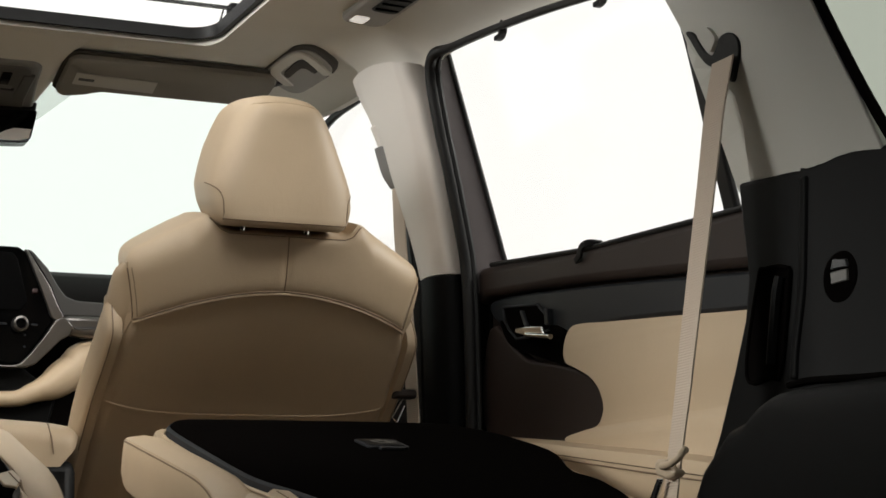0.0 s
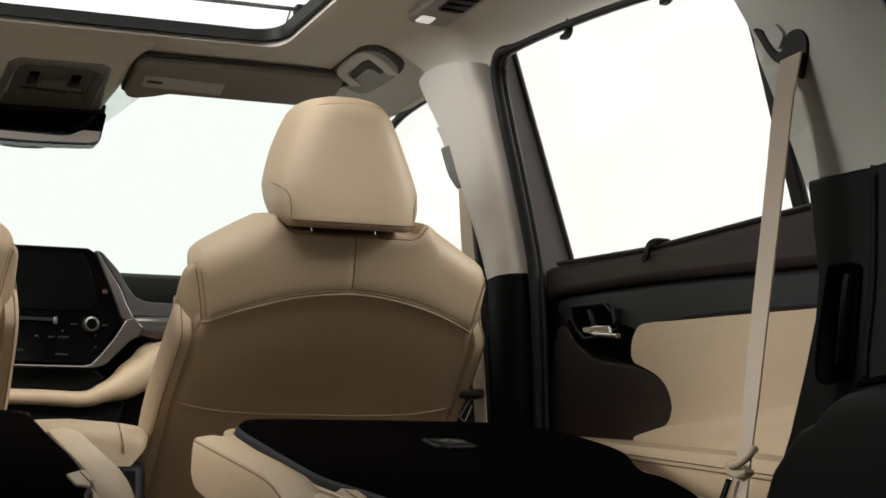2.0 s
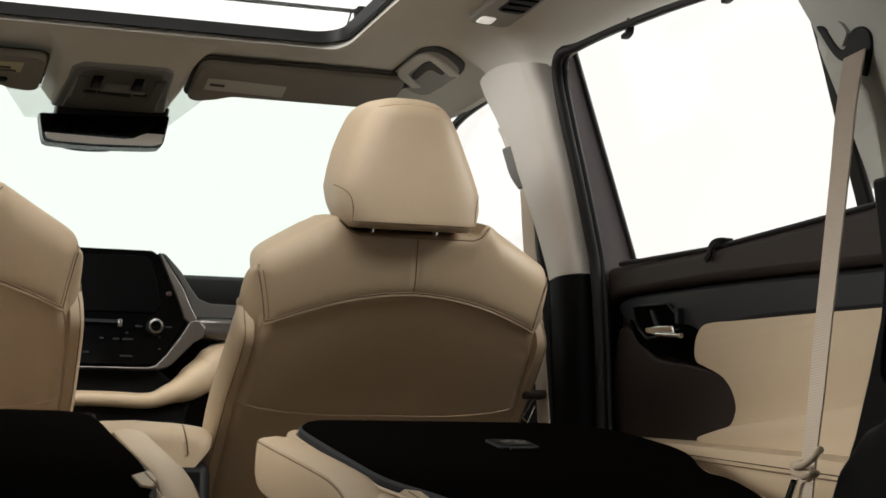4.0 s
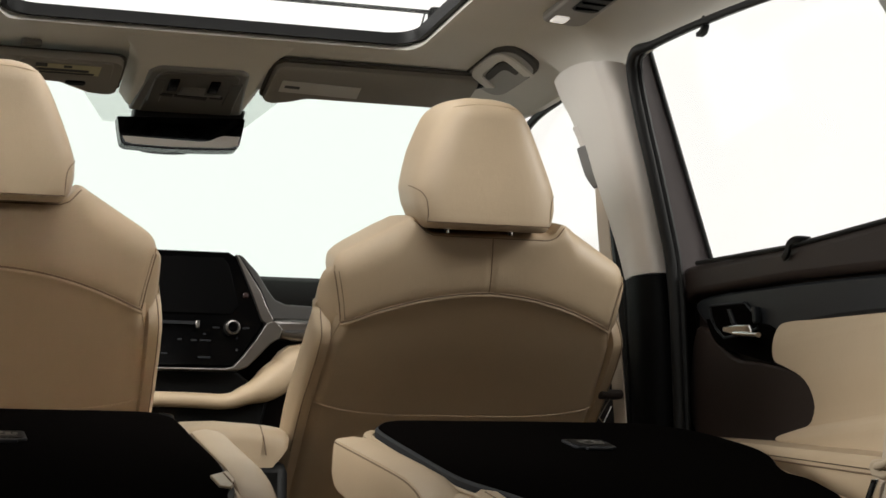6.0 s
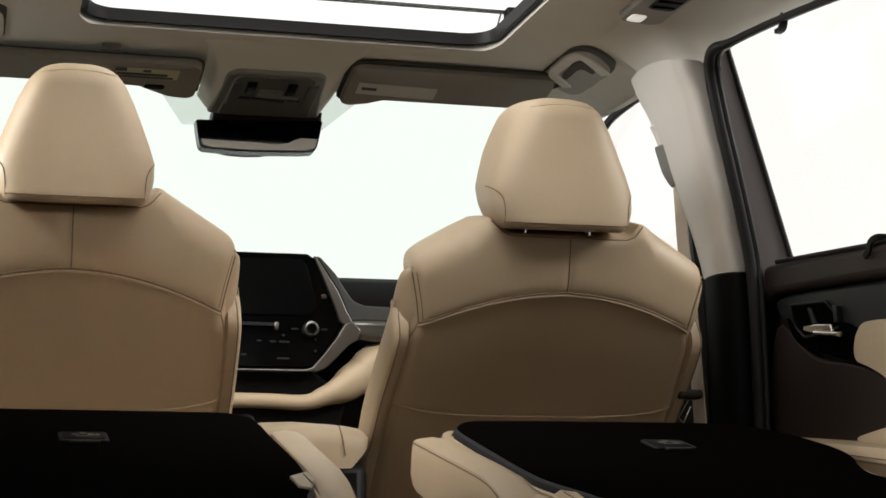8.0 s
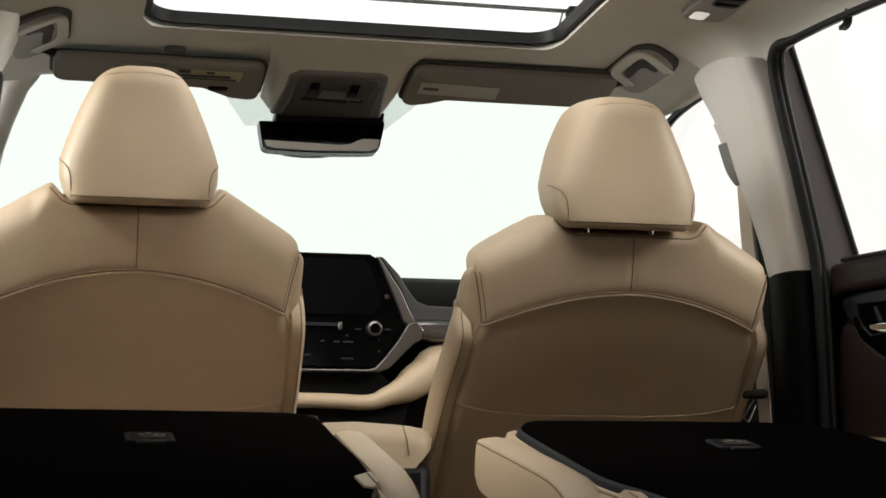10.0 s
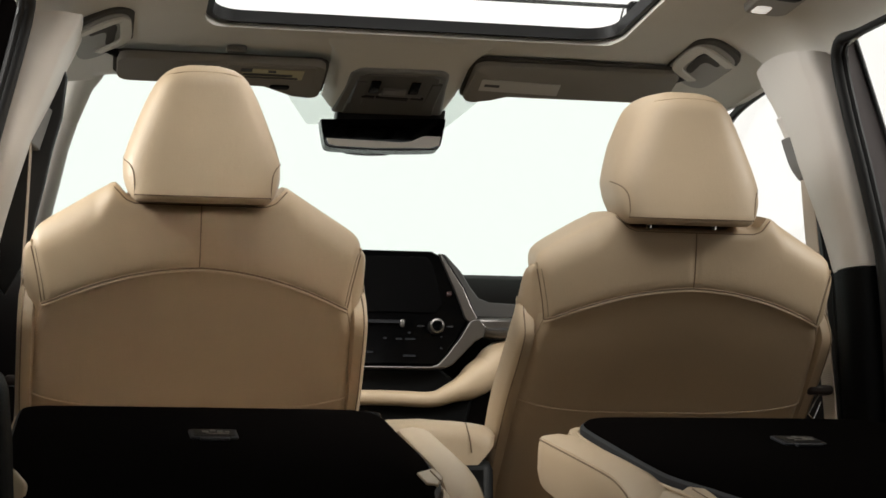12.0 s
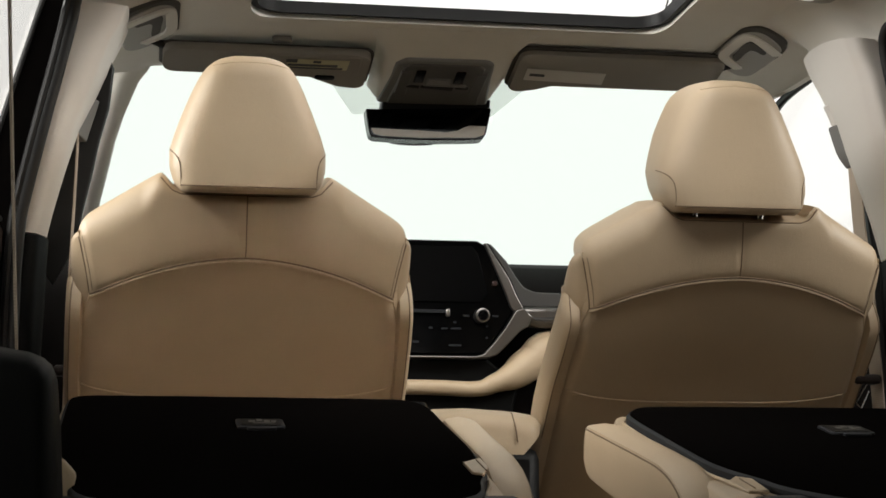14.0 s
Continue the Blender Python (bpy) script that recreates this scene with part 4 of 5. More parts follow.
def folded_seat(name, cx, s, label, mid, half):
    """A seat tipped forward: its black back lies uppermost. s: the side on which its outer edge lies."""
    seat = empty(name, (cx, -0.4, 0.0), label, "car seat", "folded second-row seats")
    o, eb, en = Vector((cx, -0.353, 0.538)), Vector((0, math.cos(SLOPE), math.sin(SLOPE))), Vector((0, -math.sin(SLOPE), math.cos(SLOPE)))
    f = lambda u, b, n=0.0: o + Vector((u, 0, 0)) + eb * b + en * n
    # beige shell: its inner side reaches out under the armrest
    i, far = -s, 0.0 if s > 0 else 0.046
    wide = {i: 0.281 if s > 0 else 0.252, s: 0.250}
    shell = []
    for b, w, drop in ((-0.45, 0.93, 0.02), (-0.42, 0.98, 0.006), (-0.1, 1.0, 0.0), (0.08 + far, 1.0, 0.0), (0.12 + far, 0.985, 0.0), (0.165 + far, 0.955, 0.001), (0.195 + far, 0.92, 0.003), (0.207 + far, 0.88, 0.008), (0.212 + far, 0.84, 0.016)):
        shell.append([f(math.copysign(1, k) * abs(k) * wide[1 if k > 0 else -1] * w, b, n - drop) for k, n in ((-1, -0.10), (-1.01, -0.05), (-1.0, -0.016), (-0.985, -0.007), (-0.955, -0.004), (-0.001, -0.004), (0.955, -0.004), (0.985, -0.007), (1.0, -0.016), (1.01, -0.05), (1, -0.10))])
    part("backrest", loft(shell), LEATHER, seat)
    if s > 0:
        edge = [(-0.264, 0.10), (-0.252, 0.152), (-0.228, 0.186), (-0.18, 0.196), (0.0, 0.199), (0.11, 0.198), (0.170, 0.192), (0.200, 0.165), (0.228, 0.115), (0.242, 0.05), (0.246, -0.02), (0.234, -0.08), (0.214, -0.13), (0.198, -0.19), (0.206, -0.225), (0.202, -0.27), (0.18, -0.36), (0.12, -0.43), (-0.12, -0.43), (-0.205, -0.37), (-0.232, -0.30), (-0.250, -0.25), (-0.259, -0.19), (-0.263, -0.05)]
    else:
        edge = [(-0.245, 0.20), (-0.240, 0.238), (-0.222, 0.254), (-0.18, 0.257), (0.0, 0.252), (0.18, 0.244), (0.216, 0.234), (0.234, 0.205), (0.2405, 0.15), (0.240, 0.03), (0.242, -0.11), (0.236, -0.22), (0.222, -0.31), (0.16, -0.42), (-0.16, -0.42), (-0.225, -0.32), (-0.245, -0.15), (-0.246, 0.05)]
    panel = [(v.x, v.y) for v in smooth_line([(x, y, 0) for x, y in edge], 6, closed=True)]
    part("panel_rim", loft([[f(x, y - 0.006, -0.008) for x, y in panel], [f(x, y - 0.006, 0.005) for x, y in panel], [f(x * 0.988, y * 0.988 - 0.006, 0.008) for x, y in panel]]), PANELRIM, seat, "dark rubber edge of the back panel")
    part("back_panel", loft([[f(x * 0.989, y * 0.989 - 0.006, 0.006) for x, y in panel], [f(x * 0.982, y * 0.982 - 0.006, 0.0092) for x, y in panel]]), CARPET, seat, "black carpeted back panel")
    part("panel_edge", sweep([f(x * 1.012, y * 1.012 - 0.006, -0.0035) for x, y in panel + panel[:1]], 0.0022, 8), LEATHER, seat, "beige piped edge")
    # anchor cover with unreadable marking
    ab = 0.0 if s > 0 else 0.022
    cover = part("anchor_cover", prism([f(x, y + ab, 0.0085) for x, y in rounded_rect(-0.030, 0.030, -0.036, 0.024, 0.008, 4, 2)], en * 0.004), PANELRIM, seat, "dark grey anchor cover", bevel=0.0015)
    part("cover_well", prism([f(x, y + ab, 0.0127) for x, y in rounded_rect(-0.025, 0.025, -0.030, 0.018, 0.005, 4, 2)], en * 0.0006), CHARCOAL, cover, "black face of the cover", smooth=False)
    for x0, x1, y0, y1 in ((-0.014, -0.006, -0.012, 0.002), (-0.004, 0.003, -0.004, 0.010), (0.005, 0.012, -0.012, 0.004), (0.014, 0.020, -0.010, 0.0), (-0.010, 0.018, -0.020, -0.015)):
        part("marking", prism([f(x, y + ab, 0.0137) for x, y in ((x0, y0), (x1, y0), (x1, y1), (x0, y1))], en * 0.0005), CONSOLEGREY, cover, "grey bars of unreadable marking", smooth=False)
    part("cover_lip", prism([f(x, y + ab, 0.0095) for x, y in rounded_rect(-0.018, 0.018, -0.048, -0.037, 0.003, 3, 2)], en * 0.004), PANELRIM, cover, bevel=0.001)
    # inner armrest, folded along the back, its rear end rolled over
    tip = 0.096 if s > 0 else 0.141
    middle = lambda b: step(b, (-0.38, mid - 0.016), (-0.25, mid - 0.022), (-0.15, mid - 0.020), (0.09, mid)) if s > 0 else mid
    arm, ridge = [], {-1: [], 1: []}
    for db, h, w in ((0.0, 0.028, 0.40), (-0.002, 0.040, 0.62), (-0.007, 0.054, 0.82), (-0.016, 0.062, 0.94), (-0.035, 0.068, 1.0), (-0.10, 0.073, 1.0), (-0.20, 0.078, 1.0), (-0.28, 0.083, 1.0), (-0.33, 0.086, 1.0), (-0.37, 0.088, 0.99), (-0.40, 0.088, 0.96), (-0.425, 0.084, 0.9)):
        b, w = tip + db, w * half
        sink = step(db, (-0.425, 0.060), (-0.40, 0.034), (-0.37, 0.016), (-0.33, 0.005), (-0.28, 0.0), (-0.035, 0.0), (-0.016, 0.001), (-0.007, 0.004), (0, 0.011))
        pts = [(-w, -0.022), (-w * 0.985, -0.010), (-w * 0.90, -0.002), (-w * 0.7, 0.0), (0, 0.0025), (w * 0.7, 0.0), (w * 0.90, -0.002), (w * 0.985, -0.010), (w, -0.022), (w, -h + 0.016), (w * 0.85, -h), (-w * 0.85, -h), (-w, -h + 0.016)]
        arm.append([f(i * middle(b) + x, b, n + 0.002 - sink) for x, n in pts])
        for k in (-1, 1):
            ridge[k].append(f(i * middle(b) + k * w * 0.955, b, -0.0055 + 0.002 - sink))
    a = part("armrest", loft(arm), LEATHER, seat, "padded beige armrest")
    for k in (-1, 1):
        part("arm_seam", sweep(smooth_line(ridge[k][2:], 3), 0.0011, 6), SEAM, a, "dark seam")
    # cushion, frame and feet under it
    part("cushion", block(cx - 0.25, cx + 0.25, -0.85, -0.30, 0.24, 0.37), LEATHER, seat, bevel=0.03, segments=3)
    part("seat_base", block(cx - 0.23, cx + 0.23, -0.80, -0.32, 0.0, 0.24), BLACK, seat, "black seat base", bevel=0.02)
    part("hinge", block(cx - 0.26, cx + 0.26, -0.74, -0.66, 0.30, 0.455), BLACK, seat, "black recliner hinge", bevel=0.02)
    if s < 0:
        part("hinge_pad", prism([(cx + s * u, -0.70, z) for u, z in ((0.235, 0.502), (0.222, 0.492), (0.211, 0.480), (0.213, 0.445), (0.24, 0.44))], (0, 0.05, 0)), LEATHER, seat, "beige leather pad at the hinge", bevel=0.006, segments=3)
    tab = [(0.212, -0.234), (0.237, -0.206), (0.236, -0.26), (0.224, -0.30), (0.212, -0.29)] if s < 0 else [(0.258, -0.312), (0.242, -0.325), (0.246, -0.39), (0.270, -0.39), (0.276, -0.34)]
    part("strap", prism([f(i * x, y, 0.008) for x, y in tab], en * 0.004), LEATHER, seat, "beige leather pull tab", bevel=0.0015)
    part("strap_stitch", sweep([f(i * (0.229 if s < 0 else 0.240), y, 0.0125) for y in (-0.226, -0.25, -0.285)] if s < 0 else [f(i * 0.259, y, 0.0125) for y in (-0.33, -0.35, -0.38)], 0.0009, 6), SEAM, seat, "seam on the pull tab")
    return seat


folded_seat("second_row_seat", 0.385, 1, "second-row seat folded forward, black back uppermost", 0.3035, 0.0285)
folded_seat("second_row_seat", -0.378, -1, "second-row seat folded forward, black back uppermost", 0.2705, 0.0225)

# ---- centre console between the front seats ----
console = empty("centre_console", (0, 0.2, 0), "centre console with a padded beige leather lid", "console")
part("console_body", block(-0.095, 0.095, 0.15, 0.85, 0.0, 0.55), BLACK, console, "black console body", bevel=0.02)
lid = []
for y, w, z in ((0.120, 0.070, 0.574), (0.122, 0.082, 0.586), (0.128, 0.090, 0.594), (0.138, 0.096, 0.600), (0.16, 0.102, 0.606), (0.30, 0.106, 0.618), (0.45, 0.106, 0.618), (0.47, 0.100, 0.606)):
    lid.append([(x * w, y, z + h) for x, h in ((-0.90, -0.038), (-1.0, -0.033), (-1.01, -0.027), (-0.95, -0.017), (-0.80, -0.007), (-0.5, 0.0), (0, 0.002), (0.30, 0.0), (0.55, -0.002), (0.78, -0.006), (0.88, -0.012), (0.94, -0.021), (0.92, -0.033), (0.85, -0.038))])
top_lid = part("lid", loft(lid), LEATHER, console, "padded beige armrest lid")
part("lid_seam", sweep(smooth_line([(0.050, 0.1185, 0.555), (0.047, 0.1200, 0.5785), (0.045, 0.129, 0.5925), (0.047, 0.16, 0.6035), (0.050, 0.3, 0.6165)], 5), 0.0011, 6), SEAM, top_lid, "dark seam")
gear = empty("gear_selector", (-0.03, 0.52, 0.5), "black and chrome gear selector on the console", "gear lever")
part("lever", sweep([(-0.050, 0.50, 0.5), (-0.050, 0.49, 0.605)], 0.009), CHROME, gear, "chrome shaft")
part("knob", loft([[(-0.050 + r * math.cos(a), 0.49 + r * math.sin(a), z - 0.026) for a in np.linspace(0, math.tau, 17)[:-1]] for z, r in ((0.615, 0.012), (0.625, 0.021), (0.65, 0.023), (0.668, 0.017), (0.672, 0.006))]), GLOSS, gear, "black knob")

# ---- dashboard ----
dash = empty("dashboard", (0, 0.9, 0), "dark dashboard with a beige band and satin silver trim", "dashboard")
body = []
for x in np.linspace(-0.72, 0.72, 25):
    body.append([(x, y, z) for y, z in ((0.86, 0.35), (0.80, 0.52), (0.775, 0.70), (0.79, 0.80), (0.82, 0.86), (0.86, 0.905), (0.93, 0.953), (1.02, 0.976), (1.2, 0.955), (1.4, 0.87), (1.4, 0.35))])
part("dash_body", loft(body), DASHTOP, dash, "dark brown soft dash top")
D = lambda pts, y: [(x, y, z) for x, z in pts]
part("screen_surround", prism(D([(-0.20, 0.973), (0.106, 0.973), (0.122, 0.963), (0.176, 0.838), (0.120, 0.752), (-0.20, 0.752)], 0.72), (0, 0.09, 0)), GLOSS, dash, "glossy black screen surround", bevel=0.004)
part("touchscreen", prism(D([(-0.18, 0.962), (0.094, 0.962), (0.106, 0.95), (0.126, 0.87), (0.112, 0.852), (-0.18, 0.852)], 0.717), (0, 0.01, 0)), DISPLAY, dash, "dark switched-off touchscreen", bevel=0.002)
part("silver_trim", prism(D([(0.117, 0.968), (0.1225, 0.9665), (0.146, 0.930), (0.166, 0.899), (0.180, 0.866), (0.193, 0.842), (0.182, 0.832), (0.168, 0.842), (0.160, 0.866), (0.145, 0.902)], 0.711), (0, 0.03, 0)), SILVER, dash, "satin silver screen bezel", bevel=0.005, segments=4)
part("silver_lower_trim", prism(D([(0.178, 0.838), (0.194, 0.842), (0.209, 0.826), (0.204, 0.808), (0.186, 0.798), (0.160, 0.771), (0.142, 0.753), (0.124, 0.746), (0.10, 0.7445), (-0.20, 0.7445), (-0.20, 0.7485), (0.10, 0.7490), (0.114, 0.753), (0.132, 0.772), (0.158, 0.806)], 0.709), (0, 0.03, 0)), SILVER, dash, "satin silver lower bezel", bevel=0.003, segments=4)
part("silver_branch", prism(D([(0.189, 0.8465), (0.235, 0.8475), (0.34, 0.846), (0.34, 0.812), (0.235, 0.806), (0.203, 0.811)], 0.714), (0, 0.04, 0)), SILVER, dash, "satin silver dash strip", bevel=0.010, segments=4)
part("branch_groove", prism(D([(0.212, 0.825), (0.34, 0.829), (0.34, 0.824), (0.214, 0.820)], 0.7125), (0, 0.004, 0)), WINGGREY, dash, "dark groove in the strip", smooth=False)
part("dash_wing", prism(D([(0.1245, 0.9705), (0.134, 0.966), (0.163, 0.935), (0.181, 0.905), (0.197, 0.884), (0.219, 0.8755), (0.34, 0.872), (0.34, 0.846), (0.190, 0.846), (0.166, 0.905)], 0.722), (0, 0.06, 0)), WINGGREY, dash, "dark grey dash panel beside the screen", bevel=0.006, segments=3)
band = smooth_line([(-0.30, 0.725, 0.690), (0.0, 0.725, 0.690), (0.10, 0.725, 0.6875), (0.14, 0.725, 0.700), (0.175, 0.73, 0.715), (0.215, 0.74, 0.742), (0.29, 0.75, 0.775), (0.70, 0.78, 0.79)], 6)
part("beige_band", sweep(band, [step(i / len(band), (0, 0.014), (0.3, 0.015), (0.45, 0.020), (0.62, 0.033), (1, 0.040)) for i in range(len(band))], 12), LEATHER, dash, "padded beige leather dash band")
part("lower_console", prism(D([(-0.16, 0.752), (0.12, 0.752), (0.19, 0.70), (0.14, 0.5), (-0.16, 0.5)], 0.742), (0, 0.06, 0)), CHARCOAL, dash, "black lower centre stack", bevel=0.006)
ring = lambda r, y, cx=0.111, cz=0.826: [(cx + r * math.cos(a), y, cz + r * math.sin(a)) for a in np.linspace(0, math.tau, 25)[:-1]]
knob = part("knob", loft([ring(0.0150, 0.722), ring(0.0150, 0.703), ring(0.0138, 0.699), ring(0.0105, 0.698), ring(0.0090, 0.702)]), SILVER, dash, "satin silver volume knob")
part("knob_face", loft([ring(0.009, 0.701), ring(0.004, 0.7005)]), GLOSS, knob)
part("silver_slot", sweep([(-0.20, 0.714, 0.836), (0.045, 0.714, 0.834)], 0, flat=(0.004, 0.006), up=(0, 0, 1)), PANELRIM, dash, "thin dark strip")
part("slot_end", block(0.042, 0.050, 0.710, 0.72, 0.824, 0.839), SILVER, dash, "silver slot end", bevel=0.002)
part("hazard_button", block(0.1330, 0.1430, 0.7145, 0.72, 0.8850, 0.8950), HAZARD, dash, "dark red hazard button", bevel=0.002)
for x, z, w in ((0.013, 0.803, 0.008), (0.062, 0.802, 0.020), (0.060, 0.814, 0.005), (-0.016, 0.776, 0.012), (0.060, 0.770, 0.024), (0.040, 0.802, 0.012), (0.082, 0.827, 0.013), (0.139, 0.827, 0.012), (0.122, 0.807, 0.004), (0.122, 0.785, 0.004)):
    part("button_marking", block(x - w / 2, x + w / 2, 0.7185, 0.7195, z - 0.0018, z + 0.0018), PANELRIM, dash, "dim bar of unreadable marking", smooth=False)

# ---- fittings overhead ----
roof_console = empty("overhead_console", (0, 0.53, 1.24), "grey overhead console with black switches", "overhead console")
rc = lambda x, y, n=0.0: Vector((x * 1.014, y + 0.043, 1.249 - 0.125 * (y - 0.397) - n))
outline = [(-0.074, 0.384), (0.070, 0.382), (0.084, 0.394), (0.106, 0.585), (-0.103, 0.590), (-0.092, 0.400)]
plate = part("plate", prism([rc(x, y, 0.008) for x, y in outline], (0, 0, 0.03)), GREYPLASTIC, roof_console, "grey console plate", bevel=0.006, segments=3)
part("inner_plate", prism([rc(x * 0.82, 0.384 + (y - 0.384) * 0.93 + 0.010, 0.0105) for x, y in outline], (0, 0, 0.01)), CONSOLEGREY, roof_console, "dark grey inner plate", bevel=0.003)
for x in (-0.043, 0.029):
    part("switch", prism([rc(x + a, y, 0.0145) for a, y in ((-0.0085, 0.419), (0.0085, 0.418), (0.010, 0.468), (-0.008, 0.470))], (0, 0, 0.012)), GLOSS, roof_console, "black switch", bevel=0.002)
for s in (-1, 1):
    part("lamp_lens", prism([rc(s * 0.068 + x, y, 0.0125) for x, y in ((-0.010, 0.425), (0.010, 0.425), (0.013, 0.53), (-0.010, 0.53))], (0, 0, 0.01)), CONSOLEGREY, roof_console, "reading lamp lens", bevel=0.002)
part("switch_bar", prism([rc(x, y, 0.0145) for x, y in ((-0.026, 0.452), (0.016, 0.453), (0.017, 0.477), (-0.026, 0.476))], (0, 0, 0.012)), GREYPLASTIC, roof_console, "grey switch bar", bevel=0.001)
part("switch_rim", prism([rc(x, y, 0.0142) for x, y in ((-0.030, 0.478), (0.048, 0.480), (0.048, 0.486), (-0.030, 0.484))], (0, 0, 0.012)), GREYPLASTIC, roof_console, bevel=0.001)
for x0, x1 in ((-0.060, -0.036), (-0.034, 0.026), (0.030, 0.054)):
    part("slot", prism([rc(x, y, 0.0135) for x, y in ((x0, 0.489), (x1, 0.490), (x1, 0.499 + (0.006 if x0 == -0.034 else 0)), (x0, 0.496))], (0, 0, 0.008)), BLACK, roof_console, bevel=0.001)

mirror = empty("rear_view_mirror", (0, 0.66, 1.18), "black rear-view mirror below the overhead console", "mirror")
mz = lambda pts, y: [(x, y, z) for x, z in pts]
part("mount", prism(mz([(-0.089, 1.232), (0.119, 1.234), (0.113, 1.200), (-0.094, 1.200)], 0.640), (0, 0.05, 0)), BLACK, mirror, "black mirror mount", bevel=0.004)
house = smooth_line([(-0.120, 1.2035, 0), (-0.1225, 1.198, 0), (-0.1165, 1.160, 0), (-0.110, 1.1515, 0), (-0.095, 1.149, 0), (-0.02, 1.1475, 0), (0.085, 1.1515, 0), (0.103, 1.158, 0), (0.109, 1.176, 0), (0.1145, 1.202, 0), (0.1155, 1.212, 0), (0.105, 1.2135, 0), (0.0, 1.2085, 0), (-0.10, 1.2045, 0)], 5, closed=True)
part("housing", prism([(v.x, 0.632, v.y) for v in house], (0, 0.035, 0)), GLOSS, mirror, "black mirror housing", bevel=0.004, segments=3)
part("mirror_glass", prism([(v.x * 0.985, 0.629 + (v.y - 1.18) * 0.06, 1.18 + (v.y - 1.18) * 0.95) for v in house], (0, 0.004, 0)), MIRROR, mirror, "mirror glass")
# the bright reflection low in the glass is a pale plate set on it
rise = [(-0.1135, 1.1665), (-0.06, 1.1655), (0.030, 1.1635), (0.050, 1.1665), (0.062, 1.1730), (0.074, 1.1775), (0.1060, 1.1775), (0.1015, 1.1605), (0.084, 1.1545), (-0.02, 1.1505), (-0.094, 1.1520), (-0.1085, 1.1555)]
part("band_reflection", prism([(x, 0.6265, z) for x, z in rise], (0, 0.003, 0)), PILLAR, mirror, "pale reflection painted along the lower mirror glass", bevel=0.001)
part("sensor_eye", loft([[(-0.03 + rx * math.cos(a), 0.67 + rx * 0.4 * math.sin(a), z) for a in np.linspace(0, math.tau, 21)[:-1]] for z, rx in ((1.156, 0.052), (1.1520, 0.050), (1.1487, 0.042), (1.1475, 0.03))]), BLACK, mirror, "black sensor bulge")


def visor(name, x0, x1, label, s):
    v = empty(name, ((x0 + x1) / 2, 0.52, 1.25), label, "sun visor", "sun visors")
    f = lambda x, y, n=0.0: Vector((x, y, 1.259 - 0.21 * (y - 0.42) - n))
    pts = rounded_rect(x0, x1, 0.398 if s > 0 else 0.421, 0.509, 0.022, 6, 12)
    inner_x = x0 if s > 0 else x1
    flare = ((0, 0.030), (0.04, 0.026), (0.062, 0.008), (0.078, 0), (0.4, 0)) if s > 0 else ((0, 0.044), (0.05, 0.036), (0.068, 0.026), (0.092, 0.004), (0.11, 0), (0.4, 0))
    pts = [(x, y + (step(abs(x - inner_x), *flare) if y > 0.49 else 0)) for x, y in pts]
    gap = [(x + (0.006 if x > (x0 + x1) / 2 else -0.006), y + (0.004 if y > 0.48 else -0.007 if s > 0 else 0.004)) for x, y in pts]
    # a dark plate stands in for the shadow gap round the visor
    part("visor_gap_shade", prism([f(x, y, -0.001) for x, y in gap], (0, 0, 0.004)), RECESS_SHADE, v, "shade in the gap round the visor, painted dark")
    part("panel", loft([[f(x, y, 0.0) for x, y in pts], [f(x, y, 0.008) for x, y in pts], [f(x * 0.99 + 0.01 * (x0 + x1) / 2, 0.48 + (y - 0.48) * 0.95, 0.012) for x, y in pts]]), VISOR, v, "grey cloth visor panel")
    part("pivot", sweep([f(x1 - 0.01 if s > 0 else x0 + 0.01, 0.44, 0.0), f(x1 + 0.03 if s > 0 else x0 - 0.03, 0.43, -0.01)], 0.008), BLACK, v, "black pivot")
    return v, f


pv, pf = visor("sun_visor", 0.126, 0.508, "grey cloth sun visor folded up with a pale label", 1)
lab = part("label_patch", prism([pf(x, y, 0.0135) for x, y in ((0.146, 0.441), (0.294, 0.449), (0.296, 0.492), (0.147, 0.484))], (0, 0, 0.001)), PAPER, pv, "pale warning label", smooth=False)
part("marking", prism([pf(x, y, 0.0142) for x, y in ((0.154, 0.458), (0.182, 0.460), (0.182, 0.469), (0.154, 0.467))], (0, 0, 0.0006)), INK, lab, "grey bar of unreadable marking", smooth=False)
dv, df = visor("sun_visor", -0.503, -0.138, "grey cloth sun visor folded up with a yellow label", -1)
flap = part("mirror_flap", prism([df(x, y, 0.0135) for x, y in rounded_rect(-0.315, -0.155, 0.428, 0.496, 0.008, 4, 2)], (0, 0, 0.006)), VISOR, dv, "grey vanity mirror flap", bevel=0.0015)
part("label_patch", prism([df(x, y, 0.0145) for x, y in ((-0.288, 0.440), (-0.176, 0.440), (-0.178, 0.474), (-0.282, 0.474))], (0, 0, 0.001)), YELLOW, flap, "yellow warning label", smooth=False)
for x0, x1, y0, y1 in ((-0.284, -0.196, 0.455, 0.463), (-0.280, -0.186, 0.466, 0.472), (-0.288, -0.268, 0.438, 0.450), (-0.240, -0.226, 0.442, 0.450)):
    part("marking", prism([df(x, y, 0.0152) for x, y in ((x0, y0), (x1, y0), (x1, y1), (x0, y1))], (0, 0, 0.0006)), INK, flap, "dark bar of unreadable marking", smooth=False)
part("visor_clip", prism([df(x, y, 0.015) for x, y in rounded_rect(-0.232, -0.196, 0.500, 0.514, 0.006, 4, 2)], (0, 0, 0.006)), CHARCOAL, dv, "dark visor clip", bevel=0.002)
